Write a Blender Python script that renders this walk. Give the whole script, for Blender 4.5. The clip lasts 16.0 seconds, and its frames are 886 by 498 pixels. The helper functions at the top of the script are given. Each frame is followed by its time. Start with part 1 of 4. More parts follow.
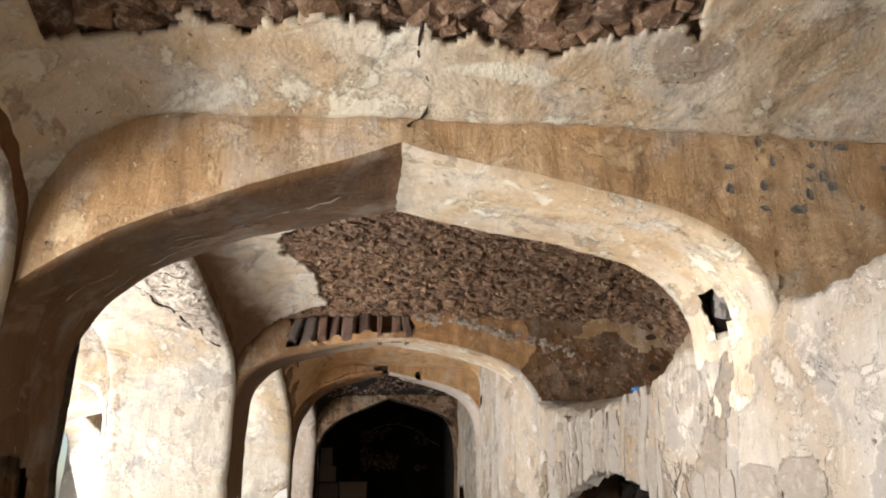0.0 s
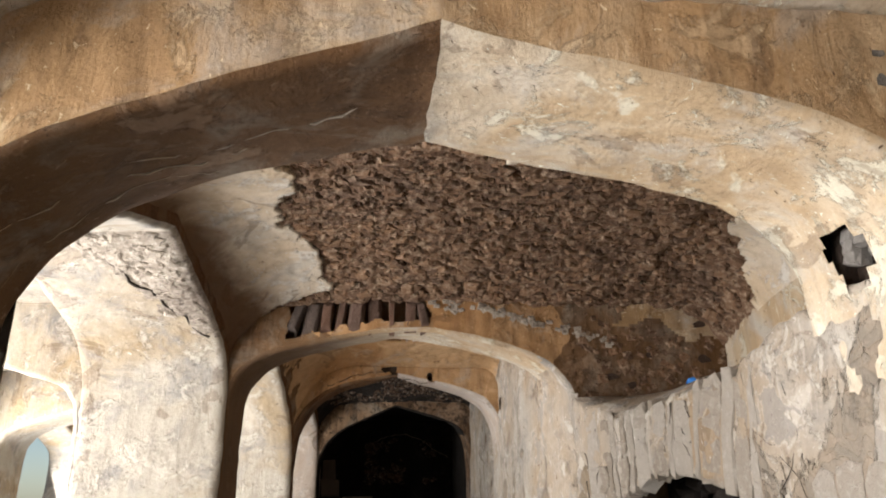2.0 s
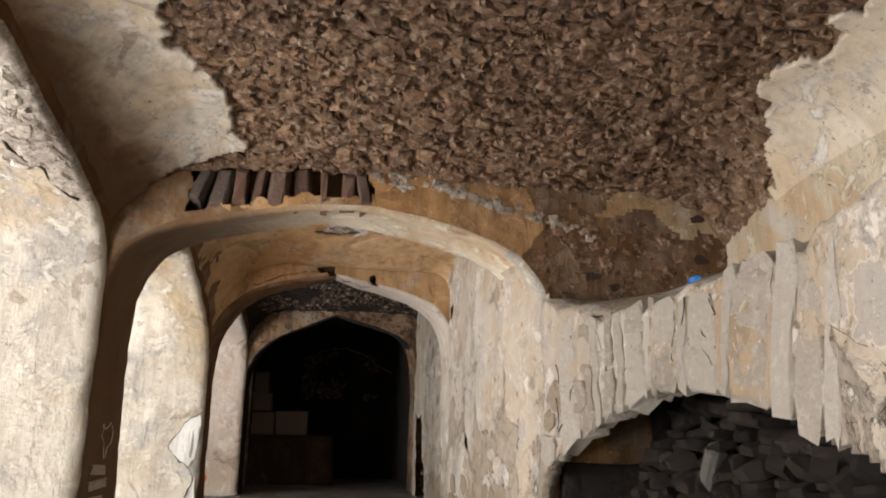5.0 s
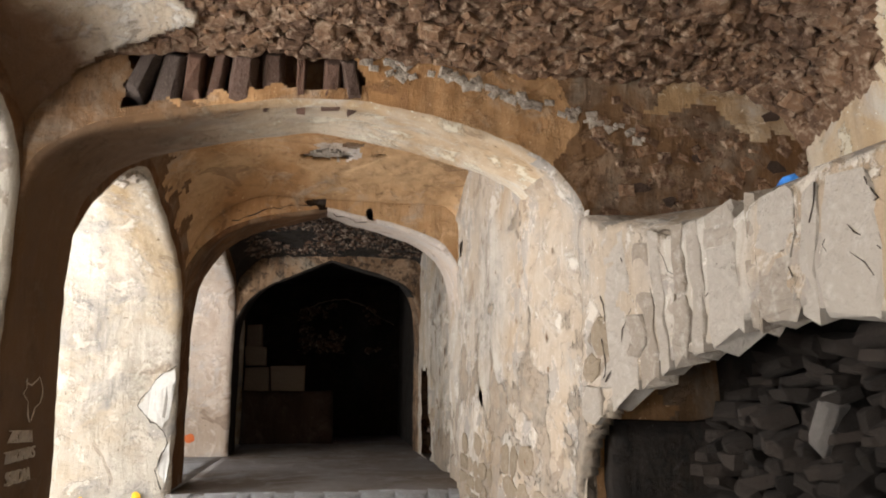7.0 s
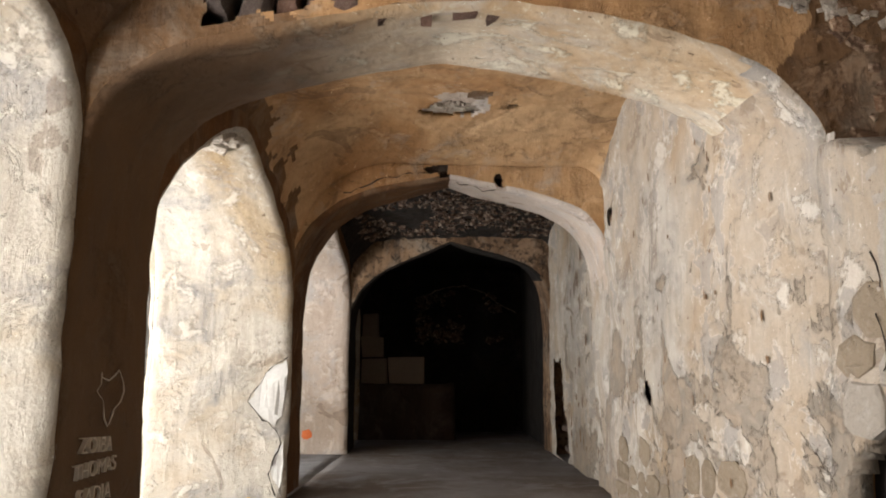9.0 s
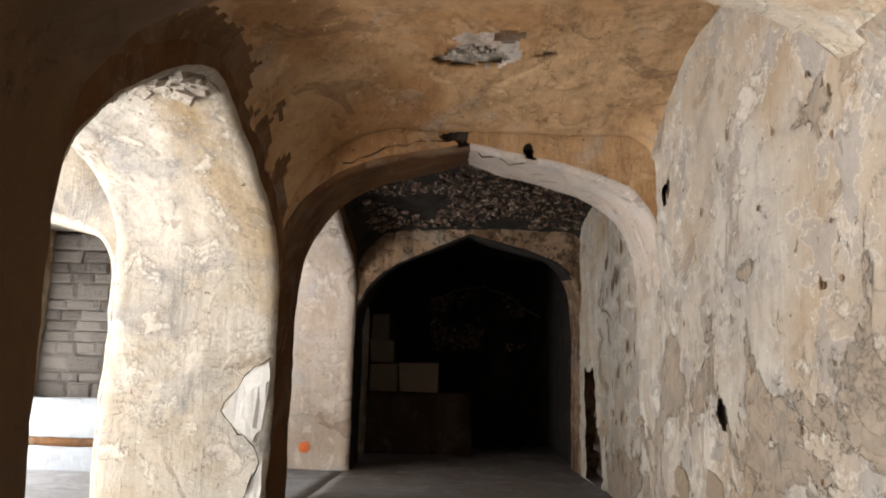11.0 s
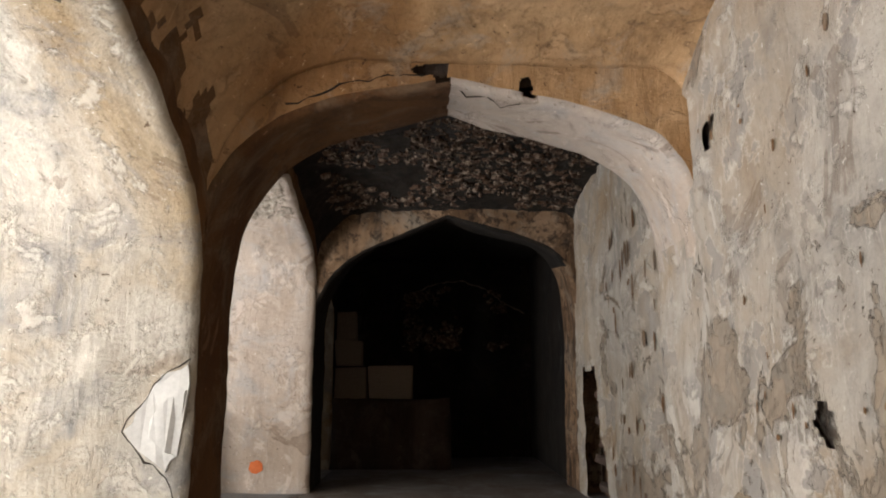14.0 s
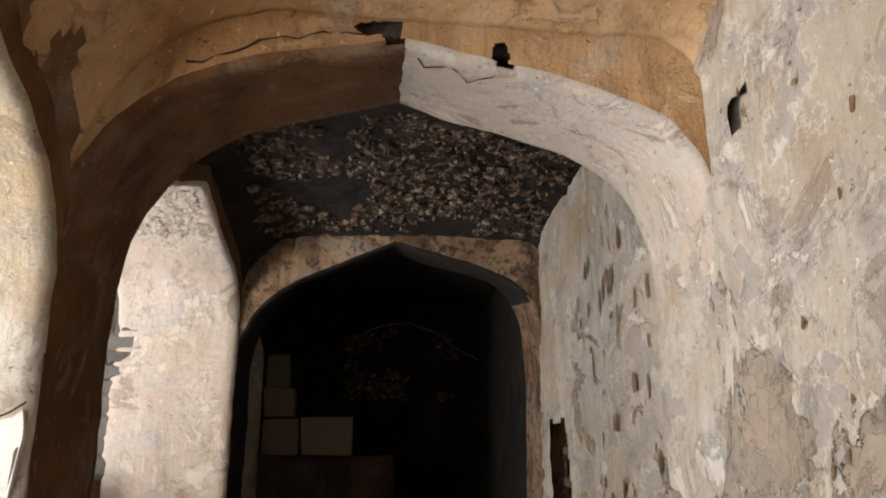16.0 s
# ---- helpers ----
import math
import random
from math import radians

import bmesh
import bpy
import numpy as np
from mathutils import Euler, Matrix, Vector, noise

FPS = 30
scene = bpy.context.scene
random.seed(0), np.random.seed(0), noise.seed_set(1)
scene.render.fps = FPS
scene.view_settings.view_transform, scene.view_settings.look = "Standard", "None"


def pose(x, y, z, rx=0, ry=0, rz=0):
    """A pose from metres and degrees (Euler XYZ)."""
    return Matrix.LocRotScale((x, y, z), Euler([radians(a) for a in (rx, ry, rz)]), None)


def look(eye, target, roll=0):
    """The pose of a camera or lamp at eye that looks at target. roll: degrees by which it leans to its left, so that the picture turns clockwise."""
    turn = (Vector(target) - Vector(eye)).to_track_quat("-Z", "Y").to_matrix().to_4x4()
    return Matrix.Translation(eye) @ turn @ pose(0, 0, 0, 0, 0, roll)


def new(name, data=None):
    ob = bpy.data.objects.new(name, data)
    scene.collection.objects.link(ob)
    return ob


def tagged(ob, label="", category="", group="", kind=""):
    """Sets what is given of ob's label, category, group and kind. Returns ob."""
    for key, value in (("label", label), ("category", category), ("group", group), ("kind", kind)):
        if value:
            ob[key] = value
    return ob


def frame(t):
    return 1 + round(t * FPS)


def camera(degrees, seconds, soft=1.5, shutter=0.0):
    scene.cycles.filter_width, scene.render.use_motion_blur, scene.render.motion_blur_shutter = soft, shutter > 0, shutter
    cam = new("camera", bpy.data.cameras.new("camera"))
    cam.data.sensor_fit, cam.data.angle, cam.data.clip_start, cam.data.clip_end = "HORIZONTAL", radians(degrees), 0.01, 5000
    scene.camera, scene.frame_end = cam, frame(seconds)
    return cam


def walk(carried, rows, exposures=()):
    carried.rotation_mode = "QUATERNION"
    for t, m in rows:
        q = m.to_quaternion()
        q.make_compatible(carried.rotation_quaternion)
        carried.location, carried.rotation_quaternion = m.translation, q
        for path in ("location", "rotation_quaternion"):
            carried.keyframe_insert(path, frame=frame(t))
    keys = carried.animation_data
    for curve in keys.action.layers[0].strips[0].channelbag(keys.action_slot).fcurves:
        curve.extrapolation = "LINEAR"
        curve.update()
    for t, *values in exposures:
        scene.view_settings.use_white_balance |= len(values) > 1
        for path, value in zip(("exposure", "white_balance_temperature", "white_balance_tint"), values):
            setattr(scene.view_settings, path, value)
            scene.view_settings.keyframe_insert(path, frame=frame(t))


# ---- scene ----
cam = camera(63.5, 16.0, soft=1.9)
METRES, EYE, TILT, LEAN, TURN = 10.0, 1.55, 19.0, 0.0, -5.0
ROWS = [
    (0.0, 0.0, 0.0, 0.0, 0.0, 0.0, 0.0),
    (0.5, -0.0083, 0.0272, -0.0088, 0.16, -1.5, 1.94),
    (1.0, -0.013, 0.0508, -0.0216, 3.13, -2.39, 2.05),
    (1.5, -0.0154, 0.08, -0.0307, 4.09, -1.33, 2.8),
    (2.0, -0.0254, 0.1133, -0.0436, -0.14, 1.17, 0.61),
    (2.5, -0.0289, 0.14, -0.0486, -4.97, 1.51, -0.28),
    (3.0, -0.0239, 0.1696, -0.06, -4.13, -0.47, -0.22),
    (3.5, -0.0162, 0.1888, -0.0647, -1.24, -1.52, -0.74),
    (4.0, -0.0139, 0.2144, -0.0774, -1.24, -3.98, -2.52),
    (4.5, -0.0167, 0.2442, -0.0876, -3.31, -4.65, -2.46),
    (7.0, -0.0143, 0.4096, -0.1476, -3.72, -8.18, -1.35),
    (7.5, -0.0174, 0.4397, -0.1559, 1.55, -11.52, 0.3),
    (8.0, -0.033, 0.4739, -0.1689, 0.81, -11.1, -0.52),
    (8.5, -0.0421, 0.5002, -0.1769, 2.73, -12.42, 1.05),
    (9.0, -0.0433, 0.5357, -0.1887, 4.58, -8.84, 1.49),
    (9.5, -0.0449, 0.5636, -0.1985, 7.19, -11.2, -0.77),
    (12.0, -0.057, 0.7202, -0.2495, 5.82, -6.61, 1.48),
    (12.5, -0.0589, 0.7379, -0.2566, 6.09, -9.77, 0.6),
    (13.0, -0.0569, 0.7626, -0.264, 9.66, -7.72, 1.95),
    (13.5, -0.0584, 0.7827, -0.2707, 9.0, -7.96, -0.19),
    (14.0, -0.0715, 0.809, -0.2813, 3.94, -7.88, 1.14),
    (14.5, -0.0751, 0.8327, -0.2898, 5.23, -9.22, 0.97),
    (15.0, -0.0745, 0.8656, -0.2998, 5.93, -5.63, 2.47),
    (15.5, -0.0763, 0.8917, -0.3106, 4.44, -6.24, 0.05),
    (16.0, -0.0808, 0.9281, -0.321, -0.17, -3.8, -0.33),
]
walk(cam, [(t, pose(0, 0, EYE, TILT, LEAN, TURN) @ pose(METRES * x, METRES * y, METRES * z, 90 + pitch, roll, yaw)) for t, x, y, z, yaw, pitch, roll in ROWS],
     exposures=((0.0, 0.02), (0.5, -0.1), (1.0, -0.27), (1.5, -0.25), (3.0, -0.18), (4.5, -0.17), (7.0, 0.08), (8.0, 0.1), (9.0, -0.05), (13.0, -0.2), (14.0, -0.2), (15.0, -0.05), (16.0, 0.23)))

# ---- light ----
world = bpy.data.worlds.new("sky")
scene.world = world
world.use_nodes = True
wn = world.node_tree
sky = wn.nodes.new("ShaderNodeTexSky")
sky.sky_type = "NISHITA"
sky.sun_disc = False
sky.sun_elevation = radians(50)
sky.sun_rotation = radians(200)
wn.links.new(sky.outputs[0], wn.nodes["Background"].inputs[0])
wn.nodes["Background"].inputs[1].default_value = 0.12
sun = new("sun", bpy.data.lights.new("sun", "SUN"))
sun.data.energy, sun.data.angle, sun.data.color = 2.0, radians(0.5), (1.0, 0.95, 0.86)
sun.matrix_world = look((0, 0, 0), (-0.22, 0.6, -0.78))

WEST = -6.3          # inner face of the outer arcade, open to the sky
BAYS = [(-5.0, -0.43), (-0.43, 3.83), (4.99, 9.25), (10.3, 13.45), (14.5, 18.0)]


def sky_light(y, width, height, z, watts):
    """Daylight that comes in through one opening of the outer arcade."""
    lamp = new("daylight", bpy.data.lights.new("daylight", "AREA"))
    lamp.data.shape, lamp.data.size, lamp.data.size_y = "RECTANGLE", width, height
    lamp.data.energy, lamp.data.color = watts, (1.0, 0.965, 0.94)
    lamp.matrix_world = look((WEST - 0.3, y, z), (WEST + 3.0, y, z + 1.3))


# the lamp at y -2.7 is added behind the start, through an unseen opening
for y, watts in ((-2.7, 1000), (1.7, 1170), (7.1, 960), (11.9, 860), (16.25, 360)):
    sky_light(y, 2.7, 2.3, 1.3, watts)
sky_light(19.85, 1.2, 2.0, 1.7, 8)


# ---- materials ----
def mat_base(name, rough=0.9):
    m = bpy.data.materials.new(name)
    m.use_nodes = True
    nt = m.node_tree
    b = nt.nodes["Principled BSDF"]
    b.inputs["Roughness"].default_value = rough
    b.inputs["Specular IOR Level"].default_value = 0.25
    return m, nt, b


def node(nt, kind, **sets):
    n = nt.nodes.new(kind)
    for k, v in sets.items():
        n.inputs[k.replace("_", " ")].default_value = v
    return n


def mapped(nt, scale=(1, 1, 1)):
    co = nt.nodes.new("ShaderNodeTexCoord")
    mp = nt.nodes.new("ShaderNodeMapping")
    mp.inputs["Scale"].default_value = scale
    nt.links.new(co.outputs["Object"], mp.inputs["Vector"])
    return mp.outputs["Vector"]


def noise_tex(nt, vec, scale, detail=6.0, rough=0.6, dist=0.0):
    n = node(nt, "ShaderNodeTexNoise", Scale=scale, Detail=detail, Roughness=rough, Distortion=dist)
    nt.links.new(vec, n.inputs["Vector"])
    return n.outputs["Fac"]


def ramp(nt, fac, *stops):
    r = nt.nodes.new("ShaderNodeValToRGB")
    el = r.color_ramp.elements
    while len(el) < len(stops):
        el.new(0.5)
    for e, (p, c) in zip(el, stops):
        e.position = p
        e.color = (c, c, c, 1) if isinstance(c, (int, float)) else (*c, 1)
    nt.links.new(fac, r.inputs[0])
    return r.outputs[0]


def mix(nt, fac, a, b, mode="MIX"):
    m = nt.nodes.new("ShaderNodeMix")
    m.data_type, m.blend_type = "RGBA", mode
    for socket, v in ((m.inputs[0], fac), (m.inputs[6], a), (m.inputs[7], b)):
        if isinstance(v, (int, float)):
            socket.default_value = v
        elif isinstance(v, tuple):
            socket.default_value = (*v, 1)
        else:
            nt.links.new(v, socket)
    return m.outputs[2]


def bump(nt, bsdf, heights):
    """Adds up height fields, (socket, metres), into the surface's relief."""
    last = None
    for h, d in heights:
        b = nt.nodes.new("ShaderNodeBump")
        b.inputs["Strength"].default_value = 1.0
        b.inputs["Distance"].default_value = d
        nt.links.new(h, b.inputs["Height"])
        if last:
            nt.links.new(last, b.inputs["Normal"])
        last = b.outputs["Normal"]
    nt.links.new(last, bsdf.inputs["Normal"])


def plaster(name, light, warm, grey, dark=(0.10, 0.055, 0.03), warm_at=0.5, grey_at=0.6, dark_at=0.68, streak=0.5, loss=0.0, wash=0.5, stain=0.45, patch=None, stain_shade=None, seed=0.0):
    """Old lime plaster: washes in clouds, flaking limewash, run marks, pits, hair cracks, and bare stone where it has come off."""
    m, nt, b = mat_base(name, 0.92)
    v = mapped(nt)
    off = nt.nodes.new("ShaderNodeVectorMath")
    off.operation = "ADD"
    off.inputs[1].default_value = (seed, seed * 1.7, seed * 0.6)
    nt.links.new(v, off.inputs[0])
    v = off.outputs[0]
    big = noise_tex(nt, v, 0.5, 9, 0.62, 0.8)
    mid = noise_tex(nt, v, 1.7, 10, 0.68, 0.6)
    flake = noise_tex(nt, v, 2.9, 11, 0.72, 0.5)
    fine = noise_tex(nt, v, 9.0, 9, 0.72, 0.3)
    grain = noise_tex(nt, v, 70.0, 4, 0.7)
    st = nt.nodes.new("ShaderNodeMapping")
    st.inputs["Scale"].default_value = (3.4, 3.4, 0.5)
    nt.links.new(v, st.inputs["Vector"])
    runs = noise_tex(nt, st.outputs["Vector"], 1.4, 8, 0.66, 0.7)
    runs2 = noise_tex(nt, st.outputs["Vector"], 4.2, 8, 0.7, 0.5)
    c = mix(nt, ramp(nt, big, (warm_at - 0.13, 0), (warm_at + 0.09, 1)), light, warm)
    c = mix(nt, ramp(nt, mid, (grey_at - 0.1, 0), (grey_at + 0.06, 0.9)), c, grey)
    c = mix(nt, ramp(nt, runs, (0.46, 0), (0.72, streak)), c, dark)
    pale = tuple(min(0.72, x * 1.25 + 0.05) for x in light)
    c = mix(nt, ramp(nt, flake, (0.555, 0), (0.60, wash)), c, pale)
    c = mix(nt, ramp(nt, runs2, (0.58, 0), (0.66, wash * 0.7)), c, pale)
    tide = noise_tex(nt, v, 1.1, 12, 0.6, 1.6)
    c = mix(nt, ramp(nt, tide, (0.60, 0), (0.625, stain), (0.70, stain * 0.55), (0.8, stain)), c, dark)
    c = mix(nt, ramp(nt, tide, (0.33, 0.55), (0.36, 0.25), (0.375, 0.0)), c, pale)
    if patch:
        under = noise_tex(nt, v, 2.1, 10, 0.6, 0.25)
        c = mix(nt, ramp(nt, under, (0.57, 0), (0.59, 0.75)), c, patch)
        c = mix(nt, ramp(nt, under, (0.555, 0), (0.563, 0.4), (0.57, 0.4), (0.578, 0)), c, pale)
        ochre = noise_tex(nt, v, 0.8, 6, 0.6, 0.6)
        c = mix(nt, ramp(nt, ochre, (0.52, 0), (0.66, 0.5)), c, tuple(x * 0.92 for x in warm))
    chips = noise_tex(nt, v, 22.0, 5, 0.6, 0.8)
    c = mix(nt, ramp(nt, chips, (0.67, 0), (0.70, 0.85)), c, dark)
    c = mix(nt, ramp(nt, chips, (0.315, 0.9), (0.34, 0)), c, pale)
    # brown along one direction: stain and the shade of that side in one colour
    if stain_shade:
        along, lo, hi, tint = stain_shade
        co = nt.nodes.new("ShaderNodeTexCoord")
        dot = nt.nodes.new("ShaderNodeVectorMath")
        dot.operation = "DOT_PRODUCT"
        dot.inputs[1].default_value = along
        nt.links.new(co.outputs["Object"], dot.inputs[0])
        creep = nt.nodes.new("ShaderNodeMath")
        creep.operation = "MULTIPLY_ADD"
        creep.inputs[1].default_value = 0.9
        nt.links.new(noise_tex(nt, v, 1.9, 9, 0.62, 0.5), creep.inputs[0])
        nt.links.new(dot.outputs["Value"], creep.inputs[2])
        darken = nt.nodes.new("ShaderNodeMapRange")
        darken.interpolation_type = "SMOOTHSTEP"
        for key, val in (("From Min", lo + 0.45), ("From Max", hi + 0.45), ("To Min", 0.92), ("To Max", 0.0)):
            darken.inputs[key].default_value = val
        nt.links.new(creep.outputs[0], darken.inputs["Value"])
        c = mix(nt, darken.outputs[0], c, mix(nt, mid, tint, tuple(x * 0.5 for x in tint)))
    c = mix(nt, ramp(nt, fine, (dark_at - 0.05, 0), (dark_at + 0.03, 0.7)), c, dark)
    c = mix(nt, 0.25, c, ramp(nt, grain, (0.25, 0.3), (0.75, 1.0)), "MULTIPLY")
    heights = [(mid, 0.03), (ramp(nt, flake, (0.55, 0), (0.60, 1)), 0.005), (runs2, 0.012), (fine, 0.014), (ramp(nt, chips, (0.68, 1), (0.73, 0)), 0.006), (grain, 0.0025)]
    if loss:
        co = nt.nodes.new("ShaderNodeTexCoord")
        sx = nt.nodes.new("ShaderNodeSeparateXYZ")
        nt.links.new(co.outputs["Object"], sx.inputs[0])
        low = nt.nodes.new("ShaderNodeMapRange")
        for key, val in (("From Min", 0.2), ("From Max", 2.0), ("To Min", 0.13), ("To Max", 0.0)):
            low.inputs[key].default_value = val
        nt.links.new(sx.outputs[2], low.inputs["Value"])
        add = nt.nodes.new("ShaderNodeMath")
        nt.links.new(noise_tex(nt, v, 0.85, 10, 0.66, 0.5), add.inputs[0])
        nt.links.new(low.outputs[0], add.inputs[1])
        gone = ramp(nt, add.outputs[0], (loss, 0), (loss + 0.02, 1))
        vor = node(nt, "ShaderNodeTexVoronoi", Scale=4.5)
        warp = nt.nodes.new("ShaderNodeVectorMath")
        warp.operation = "ADD"
        nz = nt.nodes.new("ShaderNodeTexNoise")
        nz.inputs["Scale"].default_value = 3.0
        nt.links.new(v, nz.inputs["Vector"])
        nt.links.new(v, warp.inputs[0])
        nt.links.new(nz.outputs["Color"], warp.inputs[1])
        nt.links.new(warp.outputs[0], vor.inputs["Vector"])
        edge = nt.nodes.new("ShaderNodeTexVoronoi")
        edge.feature = "DISTANCE_TO_EDGE"
        edge.inputs["Scale"].default_value = 4.5
        nt.links.new(warp.outputs[0], edge.inputs["Vector"])
        joint = ramp(nt, edge.outputs["Distance"], (0.0, 0.6), (0.05, 1))
        sep = nt.nodes.new("ShaderNodeSeparateColor")
        nt.links.new(vor.outputs["Color"], sep.inputs[0])
        stone = mix(nt, sep.outputs[0], (0.25, 0.20, 0.15), (0.19, 0.165, 0.135))
        stone = mix(nt, ramp(nt, fine, (0.45, 0), (0.7, 0.6)), stone, (0.34, 0.28, 0.215))
        stone = mix(nt, joint, (0.20, 0.155, 0.11), stone)
        c = mix(nt, gone, c, stone)
        inv = ramp(nt, gone, (0, 1.0), (1, 0.0))
        heights = [(inv, 0.012), (mix(nt, gone, (1.0, 1.0, 1.0), joint), 0.008)] + heights
    nt.links.new(c, b.inputs["Base Color"])
    bump(nt, b, heights)
    return m


def rubble_mat(name, a, c2, pale, soot=0.0):
    """Broken stone, each piece of its own shade, with mortar crumbs."""
    m, nt, b = mat_base(name, 0.95)
    geo = nt.nodes.new("ShaderNodeNewGeometry")
    v = mapped(nt)
    c = mix(nt, geo.outputs["Random Per Island"], a, c2)
    fine = noise_tex(nt, v, 14, 8, 0.7, 0.3)
    c = mix(nt, ramp(nt, fine, (0.50, 0), (0.66, 0.85)), c, pale)
    c = mix(nt, ramp(nt, fine, (0.34, 0.8), (0.42, 0)), c, (0.03, 0.02, 0.016))
    c = mix(nt, ramp(nt, noise_tex(nt, v, 0.9, 5, 0.6), (0.5, 0), (0.7, 0.55)), c, (0.07, 0.045, 0.035))
    if soot:
        c = mix(nt, soot, c, (0.012, 0.010, 0.009))
    nt.links.new(c, b.inputs["Base Color"])
    bump(nt, b, [(noise_tex(nt, v, 6, 7, 0.7), 0.05), (fine, 0.02)])
    return m


def piece_mat(name, a, c2, pale):
    """Separate stones and bricks: shade by piece."""
    m, nt, b = mat_base(name, 0.93)
    info = nt.nodes.new("ShaderNodeObjectInfo")
    v = mapped(nt)
    c = mix(nt, info.outputs["Random"], a, c2)
    fine = noise_tex(nt, v, 16, 8, 0.7, 0.3)
    c = mix(nt, ramp(nt, fine, (0.5, 0), (0.72, 0.75)), c, pale)
    nt.links.new(c, b.inputs["Base Color"])
    bump(nt, b, [(noise_tex(nt, v, 7, 7, 0.7), 0.04), (fine, 0.012)])
    return m


M_OCHRE = plaster("ochre_plaster", (0.53, 0.35, 0.19), (0.37, 0.20, 0.085), (0.42, 0.36, 0.29), streak=0.5, grey_at=0.66, wash=0.25, seed=3.1)
M_CREAM = plaster("cream_plaster", (0.53, 0.44, 0.32), (0.36, 0.235, 0.12), (0.42, 0.385, 0.335), streak=0.45, warm_at=0.49, wash=0.5, seed=7.7)
M_STREAKED = plaster("streaked_limewash", (0.50, 0.435, 0.35), (0.36, 0.245, 0.135), (0.39, 0.36, 0.325), streak=0.35, warm_at=0.5, wash=0.8, seed=6.1)
M_PALE = plaster("pale_plaster", (0.43, 0.395, 0.335), (0.32, 0.235, 0.135), (0.225, 0.22, 0.215), streak=0.28, warm_at=0.58, grey_at=0.6, dark_at=0.76, wash=0.5, seed=1.3)
M_WALL = plaster("weathered_wall_plaster", (0.42, 0.385, 0.335), (0.325, 0.245, 0.165), (0.26, 0.242, 0.222), dark=(0.11, 0.07, 0.042), streak=0.3, warm_at=0.53, dark_at=0.68, wash=0.6, loss=0.585, patch=(0.285, 0.262, 0.238), seed=5.9)
M_FACING = piece_mat("olive_facing_stone", (0.235, 0.188, 0.135), (0.165, 0.128, 0.088), (0.29, 0.25, 0.195))
# two browns that carry both stain and the shade of surfaces turned from daylight
M_BROWN = plaster("stained_shaded_brown_plaster", (0.17, 0.082, 0.031), (0.105, 0.047, 0.018), (0.20, 0.14, 0.09), dark=(0.05, 0.028, 0.016), streak=0.6, wash=0.15, seed=2.4)
M_JAMB = plaster("stained_shaded_plaster", (0.19, 0.112, 0.056), (0.135, 0.07, 0.029), (0.24, 0.195, 0.15), dark=(0.07, 0.038, 0.02), streak=0.5, wash=0.5, seed=8.3)
M_TAN = plaster("tan_lime_plaster", (0.56, 0.42, 0.265), (0.40, 0.25, 0.125), (0.44, 0.385, 0.32), streak=0.5, wash=0.25, seed=2.9)
M_BUFF = plaster("buff_lime_plaster", (0.62, 0.55, 0.44), (0.46, 0.34, 0.21), (0.48, 0.44, 0.38), streak=0.3, wash=0.5, seed=4.9)
# these two darken to the left, stain and shade put into the plaster
M_VAULT = plaster("stain_shade_edged_plaster", (0.70, 0.63, 0.52), (0.58, 0.46, 0.32), (0.56, 0.52, 0.45), streak=0.3, wash=0.5, stain_shade=((1.0, -0.0563, 0.9), 1.12, 1.80, (0.15, 0.068, 0.024)), seed=4.9)
M_HALF = plaster("half_stain_shade_plaster", (0.60, 0.52, 0.41), (0.42, 0.30, 0.18), (0.46, 0.42, 0.36), streak=0.25, wash=0.5, stain_shade=((1.0, 0.0, 0.0), -1.2, 0.25, (0.15, 0.075, 0.03)), seed=1.9)
# dark brown with shade put into it, for hollows and the unlit low wall
M_UMBER = plaster("shaded_brown_plaster", (0.065, 0.042, 0.03), (0.05, 0.03, 0.02), (0.10, 0.075, 0.06), dark=(0.02, 0.015, 0.012), streak=0.6, wash=0.1, seed=5.2)
M_ROSE = plaster("pinkish_white_plaster", (0.50, 0.43, 0.37), (0.42, 0.34, 0.27), (0.40, 0.38, 0.36), streak=0.15, dark_at=0.74, wash=0.4, seed=0.7)
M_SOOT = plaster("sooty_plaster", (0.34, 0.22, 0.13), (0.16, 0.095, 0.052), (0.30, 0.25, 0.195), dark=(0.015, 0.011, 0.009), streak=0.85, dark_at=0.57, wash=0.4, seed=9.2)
# near black: soot of the fourth bay, and unlit places with shade put into colour
M_BLACK = plaster("soot_shade_black_plaster", (0.016, 0.013, 0.011), (0.024, 0.017, 0.012), (0.04, 0.032, 0.026), dark=(0.010, 0.009, 0.008), streak=0.8, dark_at=0.55, wash=0.05, seed=4.4)
M_RUBBLE = rubble_mat("exposed_rubble", (0.23, 0.135, 0.078), (0.09, 0.052, 0.033), (0.42, 0.315, 0.225))
M_RUBBLE_PALE = rubble_mat("pale_rubble", (0.40, 0.35, 0.29), (0.26, 0.22, 0.18), (0.55, 0.50, 0.43))
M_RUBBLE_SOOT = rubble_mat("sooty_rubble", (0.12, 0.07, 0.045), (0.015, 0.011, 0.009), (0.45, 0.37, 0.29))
M_STONE = piece_mat("shaded_rubble_stone", (0.045, 0.034, 0.027), (0.012, 0.009, 0.007), (0.062, 0.05, 0.04))
M_BRICK = piece_mat("weathered_brick", (0.17, 0.09, 0.06), (0.10, 0.08, 0.07), (0.24, 0.19, 0.155))
M_BLOCK = piece_mat("pale_stone_block", (0.25, 0.20, 0.155), (0.17, 0.135, 0.105), (0.30, 0.25, 0.20))
M_GREYBLOCK = piece_mat("grey_masonry_block", (0.17, 0.155, 0.14), (0.10, 0.09, 0.08), (0.24, 0.22, 0.20))
